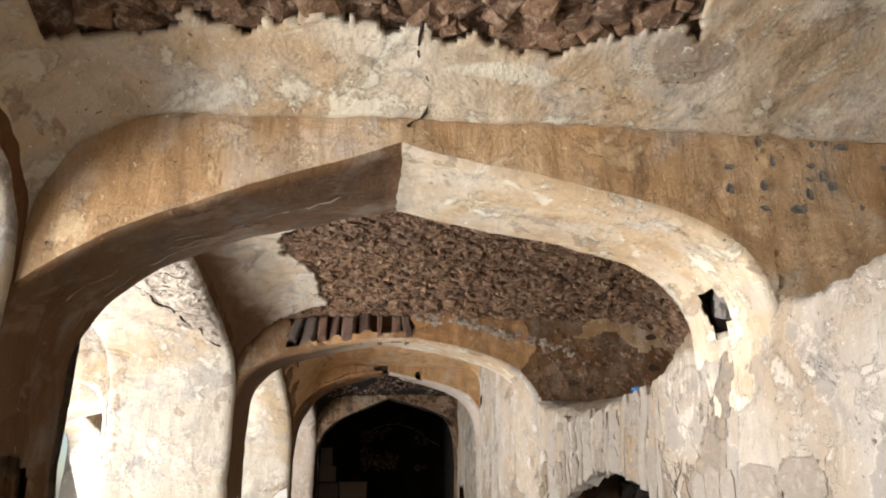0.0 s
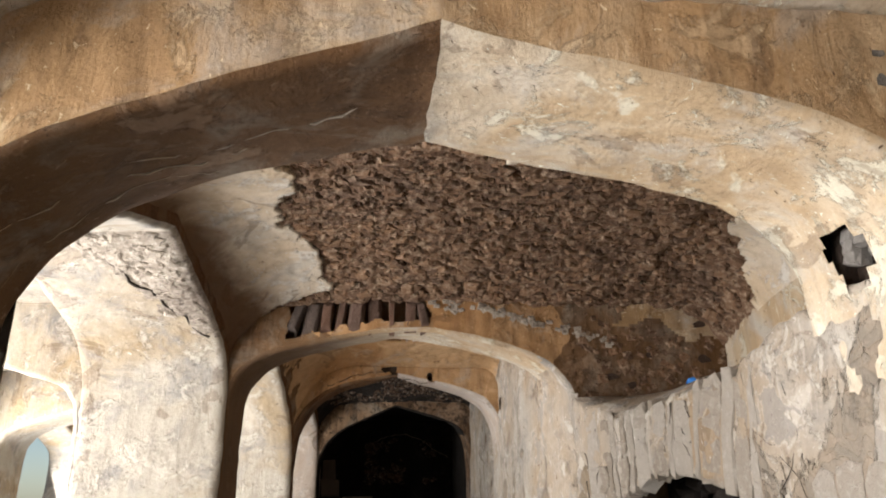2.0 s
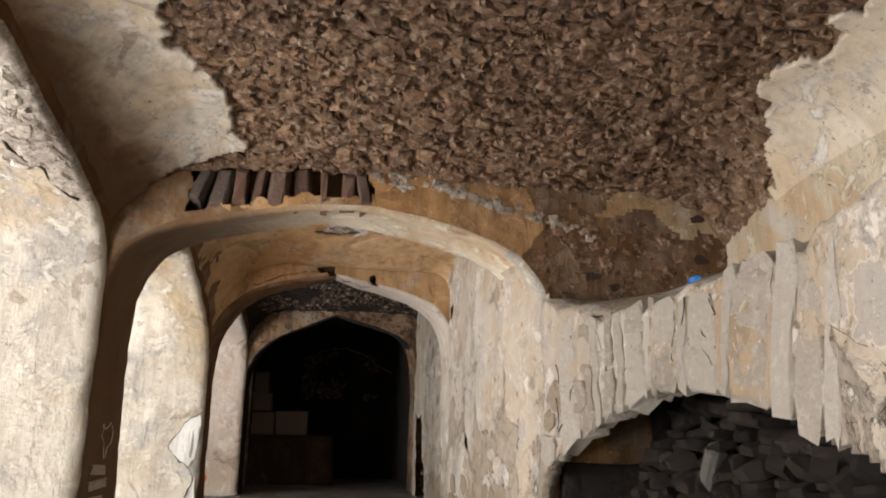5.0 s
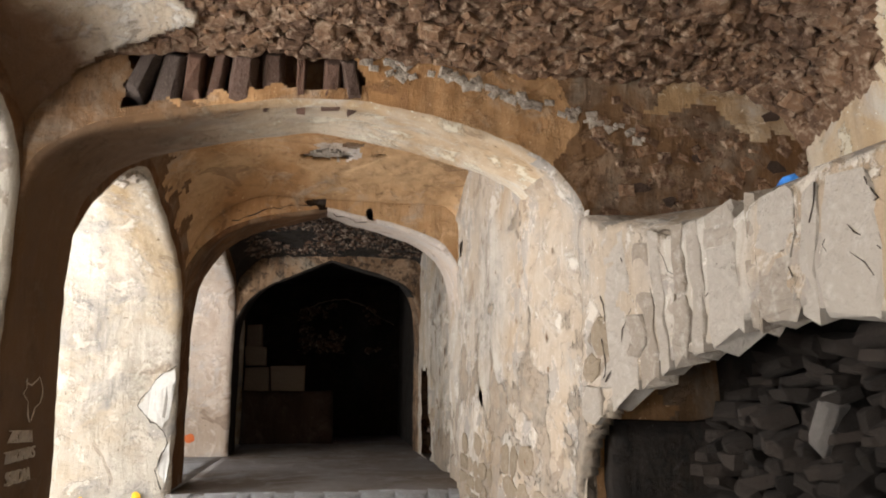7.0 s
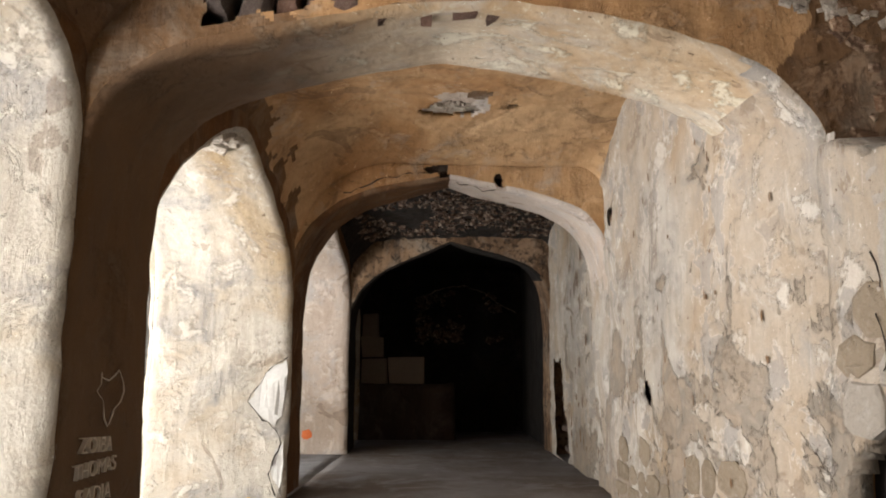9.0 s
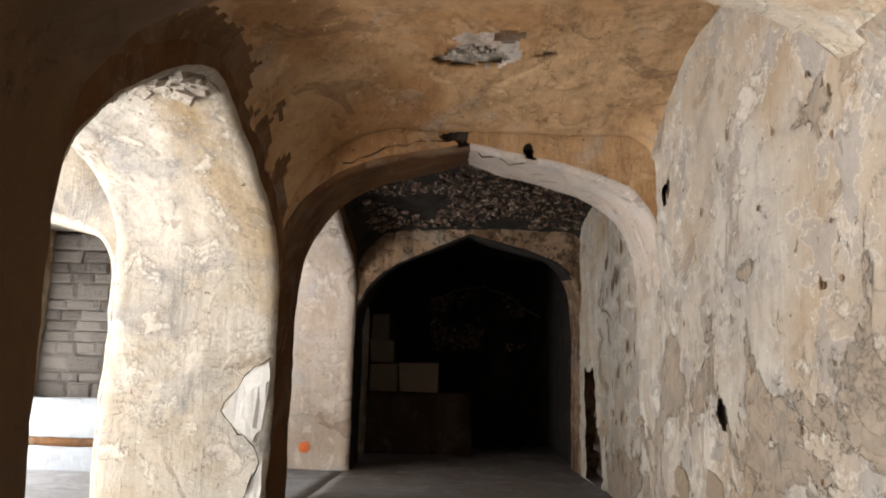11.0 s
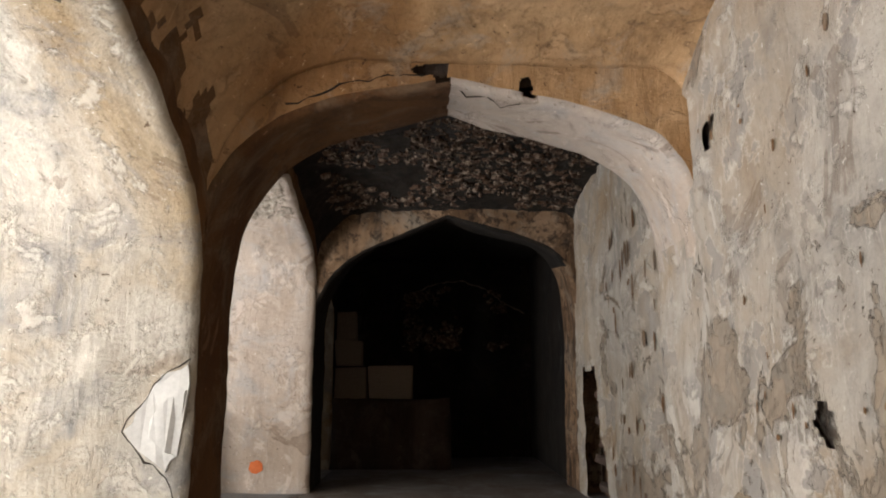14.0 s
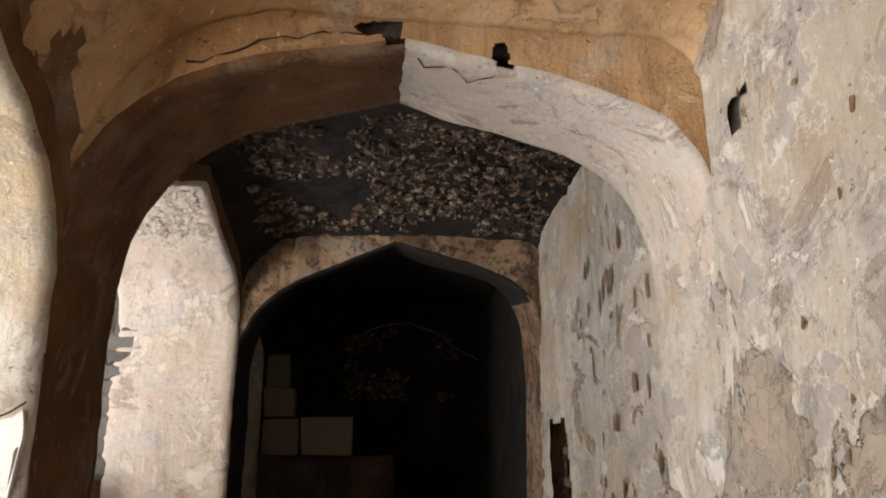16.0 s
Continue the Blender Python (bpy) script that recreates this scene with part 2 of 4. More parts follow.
M_VOUSSOIR = piece_mat("limewashed_stone", (0.32, 0.288, 0.25), (0.225, 0.19, 0.152), (0.40, 0.37, 0.325))
M_FLOOR = plaster("dusty_stone_floor", (0.34, 0.355, 0.38), (0.28, 0.28, 0.285), (0.39, 0.41, 0.44), dark=(0.16, 0.15, 0.145), streak=0.15, wash=0.3, seed=6.6)
# browner, darker copy of the floor, the inner bays' shade put into it
M_DUST = plaster("shaded_dusty_floor", (0.20, 0.19, 0.19), (0.13, 0.105, 0.085), (0.24, 0.24, 0.25), dark=(0.10, 0.085, 0.07), streak=0.2, wash=0.2, seed=6.6)
M_LIMEWASH = plaster("bluish_limewash", (0.40, 0.44, 0.48), (0.36, 0.39, 0.42), (0.31, 0.34, 0.38), dark=(0.3, 0.3, 0.3), streak=0.15, seed=2.2)


def plain_mat(name, colour, rough=0.8):
    m, nt, b = mat_base(name, rough)
    v = mapped(nt)
    c = mix(nt, 0.5, colour, ramp(nt, noise_tex(nt, v, 25, 6, 0.7), (0.3, 0.55), (0.7, 1.0)), "MULTIPLY")
    nt.links.new(c, b.inputs["Base Color"])
    return m


M_SCRATCH = plain_mat("scratched_plaster", (0.62, 0.55, 0.45))
M_YELLOW = plain_mat("yellow_paint", (0.85, 0.50, 0.03))
M_ORANGE = plain_mat("orange_paint", (0.62, 0.16, 0.05))
M_BLUE = plain_mat("blue_plastic", (0.05, 0.22, 0.62), 0.4)
M_LOSS = plain_mat("bare_white_lime", (0.56, 0.55, 0.52))
M_CRACK = plain_mat("crack_shadow", (0.03, 0.022, 0.016))


# ---- shapes ----
def wob(x, y, z, amt=1.0):
    """The hand-made unevenness of all masonry, the same at one place for every surface."""
    p = Vector((x, y, z))
    d = noise.noise_vector(p * 0.8) * 0.035 + noise.noise_vector(p * 2.7) * 0.016 + noise.noise_vector(p * 7.5) * 0.011
    return (x + d.x * amt, y + d.y * amt, z + d.z * amt)


def part(name, me, mat, parent=None, label=""):
    """Links a mesh as one object, under a thing or part if one is given."""
    for m in (mat if isinstance(mat, (list, tuple)) else [mat]):
        me.materials.append(m)
    ob = new(name, me)
    if parent:
        ob.parent = parent
    if label:
        ob["label"] = label
    return ob


class Shell:
    """Vertices and faces of one mesh, gathered grid by grid."""

    def __init__(self):
        self.v, self.f, self.m = [], [], []

    def grid(self, rows, mat=0, flip=False, keep=None, amt=1.0):
        base, n = len(self.v), len(rows[0])
        for row in rows:
            self.v += [wob(*p, amt) for p in row]
        for i in range(len(rows) - 1):
            for j in range(n - 1):
                if keep and not keep(rows[i][j]):
                    continue
                a = base + i * n + j
                q = (a, a + 1, a + n + 1, a + n)
                self.f.append(q[::-1] if flip else q)
                self.m.append(mat(rows[i][j]) if callable(mat) else mat)

    def mesh(self, name):
        me = bpy.data.meshes.new(name)
        me.from_pydata(self.v, [], self.f)
        me.polygons.foreach_set("material_index", self.m)
        bm = bmesh.new()
        bm.from_mesh(me)
        bmesh.ops.remove_doubles(bm, verts=bm.verts, dist=0.0015)
        bm.to_mesh(me)
        bm.free()
        me.polygons.foreach_set("use_smooth", [True] * len(me.polygons))
        me.update()
        return me


def steps(a, b, d):
    n = max(2, int(abs(b - a) / d) + 1)
    return [a + (b - a) * i / (n - 1) for i in range(n)]


def rise(u, k=0.4, p=10, q=4):
    """The height of a flat pointed arch, 1 at its apex to 0 at its springing; k may hold two (slope, p, q), for the halves."""
    if isinstance(k, tuple):
        k, p, q, bend = (*(k[0] if u < 0 else k[1]), 1.0)[:4]
        u = min(abs(u), 1.0)
        return (1 - k * u ** bend) * (1 - u ** p) ** (1 / q)
    u = min(abs(u), 1.0)
    return (1 - k * u ** (1 + 2.5 * max(0.0, k - 0.4))) * (1 - u ** p) ** (1 / q)


def arch_line(c, hw, zs, za, e, k, k_back, f, floor=0.0):
    """The outline of an arched opening, up one jamb, over the apex and down the other, at a fraction f of its depth."""
    hw, za = hw + e, za + e
    up = [(c - hw, z) for z in steps(floor, zs, 0.05)]
    n = 26
    us = [-math.cos(math.pi * i / (2 * n)) for i in range(1, n)]
    us = us + [0.0] + [-u for u in reversed(us)]
    top = [(c + u * hw, zs + (za - zs) * (rise(u, k) * (1 - f) + rise(u, k_back) * f)) for u in us]
    return up + top + [(2 * c - x, z) for x, z in reversed(up)]


def arch_wall(name, along, s0, s1, d0, d1, opening, top, mats, floor=0.0, k=0.4, face_mat=0, back_mat=0, soffit_mat=1, cell=0.09, k_back=None, hole=None, skew=0.0, za_back=None):
    """A wall from s0 to s1 along x or y, from d0 to d1 in depth, with an arched opening cut through, its arrises worn round."""
    c, hw, zs, za = opening
    at = (lambda s, d, z: (s, d, z)) if along == "x" else (lambda s, d, z: (d + skew * (s1 - s) / (s1 - s0), s, z))
    keep = (lambda p: not hole(p)) if hole else None
    k_back = k if k_back is None else k_back
    za_back = za if za_back is None else za_back
    sh = Shell()
    e = 0.05

    def lower(s, kk, zt):
        u = (s - c) / (hw + e)
        return zs + (zt + e - zs) * rise(u, kk) if abs(u) <= 1 else floor
    for d, flip, mat, kk, zt in ((d0, along == "y", face_mat, k, za), (d1, along == "x", back_mat, k_back, za_back)):
        left, right = steps(s0, c - hw - e, cell), steps(c + hw + e, s1, cell)
        for span in (left, right):
            sh.grid([[at(q, d, z) for q in span] for z in steps(floor, zs, cell)], mat, flip, keep)
        mid = [c + (hw + e) * math.copysign(math.sin(abs(w) * math.pi / 2), w) for w in steps(-1, 1, 0.4 * cell / hw)]
        cols = left[:-1] + mid + right[1:]
        n = int((top - zs) / cell) + 4
        foot = [min(top, lower(q, kk, zt)) if abs(q - c) < hw + e - 1e-6 else zs for q in cols]
        sh.grid([[at(q, d, z0 + (top - z0) * r / n) for q, z0 in zip(cols, foot)] for r in range(n + 1)], mat, flip, keep)
    deep = abs(d1 - d0)
    prof = [(0, e), (0.012, 0.022), (0.05, 0)] + [(x, 0) for x in steps(0.12, deep - 0.12, cell)] + [(deep - 0.05, 0), (deep - 0.012, 0.022), (deep, e)]
    sg = 1 if d1 > d0 else -1
    lines = []
    for dd, ee in prof:
        f = dd / deep
        lines.append([at(s, d0 + sg * dd, z) for s, z in arch_line(c, hw, zs, za + (za_back - za) * f, ee, k, k_back, f, floor)])
    sh.grid(lines, soffit_mat, along == "x", keep)
    ob = part(name, sh.mesh(name), mats)
    return tagged(ob, kind="structure")


def slab(name, x0, x1, y0, y1, z0, z1, mats, cell=0.25, amt=1.0, kind="structure"):
    """A block with uneven faces."""
    sh = Shell()
    for z, fl in ((z0, True), (z1, False)):
        sh.grid([[(x, y, z) for x in steps(x0, x1, cell)] for y in steps(y0, y1, cell)], 0, fl, amt=amt)
    for y, fl in ((y0, False), (y1, True)):
        sh.grid([[(x, y, z) for x in steps(x0, x1, cell)] for z in steps(z0, z1, cell)], 0, fl, amt=amt)
    for x, fl in ((x0, True), (x1, False)):
        sh.grid([[(x, y, z) for y in steps(y0, y1, cell)] for z in steps(z0, z1, cell)], 0, fl, amt=amt)
    ob = part(name, sh.mesh(name), mats)
    return tagged(ob, kind=kind)


def stone_verts(rng, c, u, v, n, a, b, h):
    """Twelve corners of a rough stone: a by b on the surface, h proud of it along n."""
    out = []
    for lift, s in ((-0.3, 0.96), (0.55, 1.0), (1.0, 0.66)):
        for i, j in ((-1, -1), (1, -1), (1, 1), (-1, 1)):
            w = [rng.uniform(-0.16, 0.16) for _ in range(3)]
            out.append(c + u * (a / 2 * s * (i + w[0])) + v * (b / 2 * s * (j + w[1])) + n * (h * (lift + w[2] * 0.8)))
    return out


STONE_FACES = [(0, 1, 5, 4), (1, 2, 6, 5), (2, 3, 7, 6), (3, 0, 4, 7), (4, 5, 9, 8), (5, 6, 10, 9), (6, 7, 11, 10), (7, 4, 8, 11), (8, 9, 10, 11)]


def stone_field(name, spots, mat, seed):
    """Many rough stones joined into one mesh: spots are (place, u, v, n, a, b, h)."""
    rng = random.Random(seed)
    vs, fs = [], []
    for s in spots:
        base = len(vs)
        vs += [tuple(p) for p in stone_verts(rng, *s)]
        fs += [tuple(base + i for i in f) for f in STONE_FACES]
    me = bpy.data.meshes.new(name)
    me.from_pydata(vs, [], fs)
    me.update()
    return part(name, me, mat)


# ---- floor and ground ----
tagged(slab("ground", -60, -7.4, -40, 60, -0.6, -0.1, M_FLOOR, 4.0), kind="structure")
sh = Shell()
sh.grid([[(x, y, 0) for x in steps(-7.6, 4.4, 0.12)] for y in steps(-5.5, 13.7, 0.12)], amt=0.5)
floor_low = tagged(part("floor", sh.mesh("floor"), M_FLOOR), kind="structure")
STEP_Y, STEP_Z = 13.25, 0.24
slab("floor_raised", -1.56, 4.4, STEP_Y + 0.05, 24.0, -0.1, STEP_Z, M_DUST, 0.14, 0.5)
slab("floor_raised_outer", -7.6, -1.56, 13.55, 24.0, -0.1, STEP_Z, M_FLOOR, 0.2, 0.5)

# ---- cross walls with pointed arches ----
WALLS = [
    # name, y front, y back, centre, half width, springing, apex, floor, edge of the outer aisle's arch
    ("wall_0", -1.6, -0.43, 0.15, 2.1, 2.3, 3.55, 0.0, -3.40),
    ("wall_1", 3.83, 4.99, 0.09, 2.16, 2.35, 3.47, 0.0, -3.40),
    ("wall_2", 9.25, 10.30, 0.12, 1.91, 2.3, 3.45, 0.0, -3.36),
    ("wall_3", 13.45, 14.50, 0.15, 1.76, 2.2, 3.69, -0.02, -3.10),
    ("wall_4", 18.0, 19.0, 0.22, 1.72, 2.2, 3.78, STEP_Z, -3.10),
]
SKIN = {
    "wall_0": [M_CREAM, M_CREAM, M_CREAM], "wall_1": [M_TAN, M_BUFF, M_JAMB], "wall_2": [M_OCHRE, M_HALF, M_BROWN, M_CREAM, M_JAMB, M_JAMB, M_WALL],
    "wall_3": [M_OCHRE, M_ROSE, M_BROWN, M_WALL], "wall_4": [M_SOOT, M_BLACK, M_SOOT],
}
# the two halves of each arch, (slope, fullness, roundness), at its front and back, and the height of its apex at the back
SOFT = ((0.33, 9, 3.5, 1.5), (0.33, 9, 3.5, 1.5))
SHAPES = {
    "wall_1": (((0.6, 4, 2), (0.4, 8, 3)), ((0.4, 4, 2), (0.36, 8, 3)), 3.56),
    "wall_2": (SOFT, SOFT, 3.60),
    "wall_3": (((0.25, 5, 2.2), (0.22, 8, 3)), ((0.3, 5, 2.2), (0.3, 8, 3)), 3.86),
    "wall_4": (((0.45, 6, 2.5), (0.3, 8, 3)), ((0.40, 6, 2.5), (0.25, 8, 3)), 3.93),
}
PIER = -2.4


def ragged(x, y, s=0.22):
    p = Vector((x, y, 3.3))
    return s * noise.noise(p * 1.6) + s * 0.6 * noise.noise(p * 4.3) + s * 0.3 * noise.noise(p * 11)


def brick_gap(p):
    """Where the facing over the second arch has fallen and shows its brick ring."""
    x, y, z = p
    return y < 9.26 and -1.17 + ragged(z, x, 0.2) < x < 0.30 + ragged(z * 1.3, x, 0.3) and z > 2.3 + 1.23 * rise((x - 0.12) / 1.96, SOFT) + 0.02 + max(0, ragged(x, z, 0.12)) and z < 3.95


def jamb_hole(p):
    """A socket broken into the first arch's haunch, and a small niche in the facing jamb."""
    x, y, z = p
    return (x > 1.9 and math.hypot((y - 4.45) / 0.15, (z - 2.77) / 0.12) + ragged(y * 2, z * 2, 0.5) < 1) or (x < -1.8 and 4.0 < y < 4.62 and z < 1.55 + 0.18 * math.sqrt(max(0, 1 - ((y - 4.31) / 0.32) ** 2)) and z > 0.75)


def key_hole(p):
    """The fallen key of the third arch, and a smaller break beside it."""
    x, y, z = p
    r = ragged(x * 2, z * 2, 0.5)
    if y > 13.5:
        return False
    return math.hypot((x + 0.05) / 0.13, (z - 3.79) / 0.05) + r < 1 or math.hypot((x - 0.05) / 0.06, (z - 3.80) / 0.12) + r < 1 or math.hypot((x - 0.70) / 0.05, (z - 3.68) / 0.07) + r < 1


def face_2(p):
    """Earth-brown bedding where the second wall has lost its plaster."""
    r = ragged(p[0], p[2], 0.35)
    # left of the arch, ochre-brown with the shading put into its colour
    if p[1] < 9.3 and p[0] + r < -0.75 - 0.8 * (p[2] - 3.3):
        return 4
    if 2.7 < p[0] + r < 3.75 and p[2] > 3.45 + 0.6 * r:
        return 3
    return 5 if p[0] + r > 1.95 + (3.2 - p[2]) * 0.4 else 0


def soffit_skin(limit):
    """Limewash on an arch's lit half; stain and painted shade on the other, parted at the crease."""
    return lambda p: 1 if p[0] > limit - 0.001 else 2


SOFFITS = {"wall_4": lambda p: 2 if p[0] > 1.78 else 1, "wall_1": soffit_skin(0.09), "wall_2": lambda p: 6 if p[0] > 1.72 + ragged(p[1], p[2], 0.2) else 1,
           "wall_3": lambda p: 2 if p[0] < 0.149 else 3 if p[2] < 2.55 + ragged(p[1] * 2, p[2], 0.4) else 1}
for name, y0, y1, c, hw, zs, za, fl, outer in WALLS:
    fm = face_2 if name == "wall_2" else 0
    sm = SOFFITS.get(name, 1)
    hl = {"wall_1": jamb_hole, "wall_2": brick_gap, "wall_3": key_hole}.get(name)
    arch_wall(name, "x", PIER, 4.3, y0, y1, (c, hw, zs, za), 4.6, SKIN[name], fl, k=SHAPES.get(name, (0.4,))[0], k_back=SHAPES.get(name, (0.4, 0.4))[1], za_back=SHAPES.get(name, (0, 0, za))[2], face_mat=fm, soffit_mat=sm, hole=hl, cell=0.022 if name == "wall_3" else 0.036 if hl else 0.06)
    if name != "wall_4":
        arch_wall(name + "_outer", "x", WEST, PIER, y0, y1, ((outer + WEST + 0.15) / 2, (outer - WEST - 0.15) / 2, 2.2, 3.2), 4.6, [M_PALE, M_PALE], fl)
# behind sockets, fallen key and brick ring, dark slabs hold the hollows' shade as colour
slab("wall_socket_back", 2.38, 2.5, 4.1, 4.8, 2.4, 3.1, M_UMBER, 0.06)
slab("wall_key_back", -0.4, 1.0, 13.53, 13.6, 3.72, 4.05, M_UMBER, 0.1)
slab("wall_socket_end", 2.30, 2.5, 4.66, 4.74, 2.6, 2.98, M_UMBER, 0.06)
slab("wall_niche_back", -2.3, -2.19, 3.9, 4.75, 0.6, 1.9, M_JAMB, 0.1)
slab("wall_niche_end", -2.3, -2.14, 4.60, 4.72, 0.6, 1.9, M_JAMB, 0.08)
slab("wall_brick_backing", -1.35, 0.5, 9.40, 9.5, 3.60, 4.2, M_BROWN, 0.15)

# ---- side walls, each with a deep arched opening to the outer aisle ----
SIDES = [
    # name, inner x, outer x, y from, y to, centre, half width, springing, apex, pointedness inside and outside, floor
    ("wall_side_0", -1.95, -3.35, -0.43, 3.83, 1.7, 2.05, 2.3, 3.6, 0.4, 0.4, 0.0),
    ("wall_side_1", -1.80, -3.30, 4.99, 9.25, 7.12, 2.09, 2.3, 3.78, 0.4, 0.4, 0.0),
    ("wall_side_2", -1.53, -3.05, 10.30, 13.45, 11.87, 1.55, 1.95, 3.66, 0.56, 0.38, 0.0),
    ("wall_side_3", -1.50, -2.80, 14.50, 18.00, 16.25, 1.70, 2.3, 3.80, 0.4, 0.4, STEP_Z),
    ("wall_side_4", -1.62, -2.80, 19.00, 22.90, 19.9, 0.80, 2.3, 3.10, 0.4, 0.4, STEP_Z),
]


SKEW = {"wall_side_1": -0.24, "wall_side_2": -0.30, "wall_side_3": -0.12}     # the near ends stand further out, in line with the arch before them


def lost_1(p):
    """The rubble patch in the crown of the bay's side arch."""
    return p[2] > 3.2 + 0.62 * (-1.85 - p[0]) + ragged(p[0], p[1], 0.15)


def side_skin_1(p):
    return 2 if lost_1(p) and p[1] > 7 else 1


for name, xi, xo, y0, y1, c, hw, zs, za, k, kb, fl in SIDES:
    # inner faces, turned from daylight, carry stain and shade in this dark skin
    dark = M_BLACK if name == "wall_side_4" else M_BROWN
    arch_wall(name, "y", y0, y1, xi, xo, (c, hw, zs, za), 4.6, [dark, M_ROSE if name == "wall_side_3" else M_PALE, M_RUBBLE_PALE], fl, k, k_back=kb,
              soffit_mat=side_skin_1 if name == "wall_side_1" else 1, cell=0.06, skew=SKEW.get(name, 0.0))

# outer arcade, open to daylight
for i, (y0, y1) in enumerate(BAYS[1:]):
    arch_wall("wall_arcade_%d" % i, "y", y0 - (1.2 if i else 0.2), y1, WEST, WEST - 0.8, ((y0 + y1) / 2, 1.4, 2.2, 3.2), 4.6, [M_CREAM, M_PALE])
arch_wall("wall_arcade_4", "y", 18.0, 23.0, WEST, WEST - 0.8, (19.85, 0.7, 2.0, 2.8), 4.6, [M_CREAM, M_PALE])

# closing walls; the first is unseen, added to shut the space behind the start
slab("wall_south", -7.1, 4.4, -5.4, -5.0, -0.1, 4.6, M_CREAM, 0.3)
# the last room's lack of light is put into its near-black walls and ceiling
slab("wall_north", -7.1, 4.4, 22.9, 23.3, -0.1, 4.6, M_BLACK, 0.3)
# unseen opening, added for the extra lamp behind the start
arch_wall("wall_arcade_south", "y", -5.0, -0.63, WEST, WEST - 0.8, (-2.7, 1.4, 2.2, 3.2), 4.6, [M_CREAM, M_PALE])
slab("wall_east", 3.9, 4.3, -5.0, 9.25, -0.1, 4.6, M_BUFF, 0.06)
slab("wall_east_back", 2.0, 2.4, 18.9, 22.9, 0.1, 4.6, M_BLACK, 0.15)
outer_end = slab("wall_outer_end", WEST, PIER, 18.02, 18.9, 0.1, 4.6, M_BROWN, 0.3)
# unseen slab over the vaults, added to keep the sky's light out
slab("roof", -7.2, 4.5, -5.5, 23.4, 4.6, 4.9, M_CREAM, 1.0)
slab("wall_low", WEST, -3.0, 17.2, 17.75, 0.1, 1.2, M_LIMEWASH, 0.15)
slab("wall_low_ledge", WEST, -3.0, 17.08, 17.2, 0.1, 0.55, M_LIMEWASH, 0.15)
# brown strip above the ledge, the band of shadow put into its colour
slab("wall_low_groove", WEST, -3.0, 17.12, 17.2, 0.55, 0.66, M_BROWN, 0.15)


# ---- right hand wall of the corridor, running on past the arches ----
def along_line(knots, y):
    for (a, p), (b, q) in zip(knots, knots[1:]):
        if y <= b:
            f = min(1.0, max(0.0, (y - a) / (b - a)))
            f = f * f * (3 - 2 * f)
            return p + (q - p) * f
    return knots[-1][1]


RIGHT = [(9.2, 1.965), (10.35, 1.87), (12.0, 1.84), (13.4, 1.86), (14.0, 1.93), (14.6, 2.02), (15.3, 1.95), (16.6, 1.99), (18.1, 1.93), (19.0, 1.96)]


def wall_socket(p):
    """Putlog sockets and bites out of the plaster."""
    x, y, z = p
    r = ragged(y, z, 0.05)
    return (12.88 < y + r < 13.1 and 3.06 + (13.0 - y) * 0.3 < z + r < 3.22) or \
        (math.hypot(y - 11.9, (z - 1.36) * 0.9) + r < 0.085) or (math.hypot(y - 13.86, z - 2.73) + r * 0.3 < 0.05) or (math.hypot(y - 13.62, (z - 2.58) * 0.5) + r * 0.3 < 0.04) or \
        (16.75 < y < 17.7 and 0.24 < z < 1.75 + r and y > 16.75 + 0.25 * z)


def right_relief(y, z):
    """Where plaster has come off the wall sits some centimetres back."""
    p = Vector((y * 0.9, z * 0.9, 1.7))
    f = noise.noise(p) + 0.5 * noise.noise(p * 2.7) + 0.25 * noise.noise(p * 7)
    return 0.028 * min(1.0, max(0.0, (f - 0.28) / 0.05)) + 0.012 * noise.noise(p * 3.3)


sh = Shell()
def right_x(y, z):
    ease = max(0.0, 1 - (y - 9.2) / 0.8)
    return along_line(RIGHT, y) + 0.03 * max(0.0, 1 - (y - 9.2) / 0.14) + ease * (0.12 * min(z, 2.6) / 2.5 - 0.05) + right_relief(y, z)


sh.grid([[(right_x(y, z), y, z) for y in steps(9.2, 14.6, 0.04)] for z in steps(-0.05, 4.6, 0.04)], 0, True, keep=lambda p: not wall_socket(p) and not (p[1] < 9.4 and p[2] > 2.75))
sh.grid([[(along_line(RIGHT, y) + right_relief(y, z), y, z) for y in steps(14.6, 18.1, 0.05)] for z in steps(0.1, 4.6, 0.05)], 0, True, keep=lambda p: not wall_socket(p))
wall_right = tagged(part("wall_right", sh.mesh("wall_right"), [M_WALL]), kind="structure")
slab("wall_right_core", 1.925, 2.05, 10.4, 13.4, -0.05, 4.6, M_WALL, 0.3)
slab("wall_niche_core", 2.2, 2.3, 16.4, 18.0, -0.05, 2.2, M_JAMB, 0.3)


# ---- splayed infill wall under the wide vaults ----
BASE_X = [(-0.5, 2.2), (7.6, 2.19), (9.3, 1.96)]
TOP_Z = [(-0.5, 2.58), (3.6, 2.58), (5.0, 2.56), (5.5, 2.46), (5.95, 2.34), (8.2, 2.37), (8.75, 2.55), (9.3, 2.70)]


def fx(y, z):
    """The face of the infill, leaning back a little as it rises."""
    return along_line(BASE_X, y) - 0.06 + 0.12 * min(z, 2.6) / 2.5


def breach_z(y):
    u = (y - 7.1) / 2.12
    return 0.7 + 1.1 * math.sqrt(max(0.0, 1 - abs(u) ** 1.7)) if abs(u) < 1 else 0.0


def breach(p):
    """The low arched breach in the infill."""
    return p[2] < breach_z(p[1]) + 0.04 * noise.noise(Vector((p[1] * 4, p[2] * 4, 0)))


sh = Shell()
ys = steps(-0.45, 9.3, 0.05)
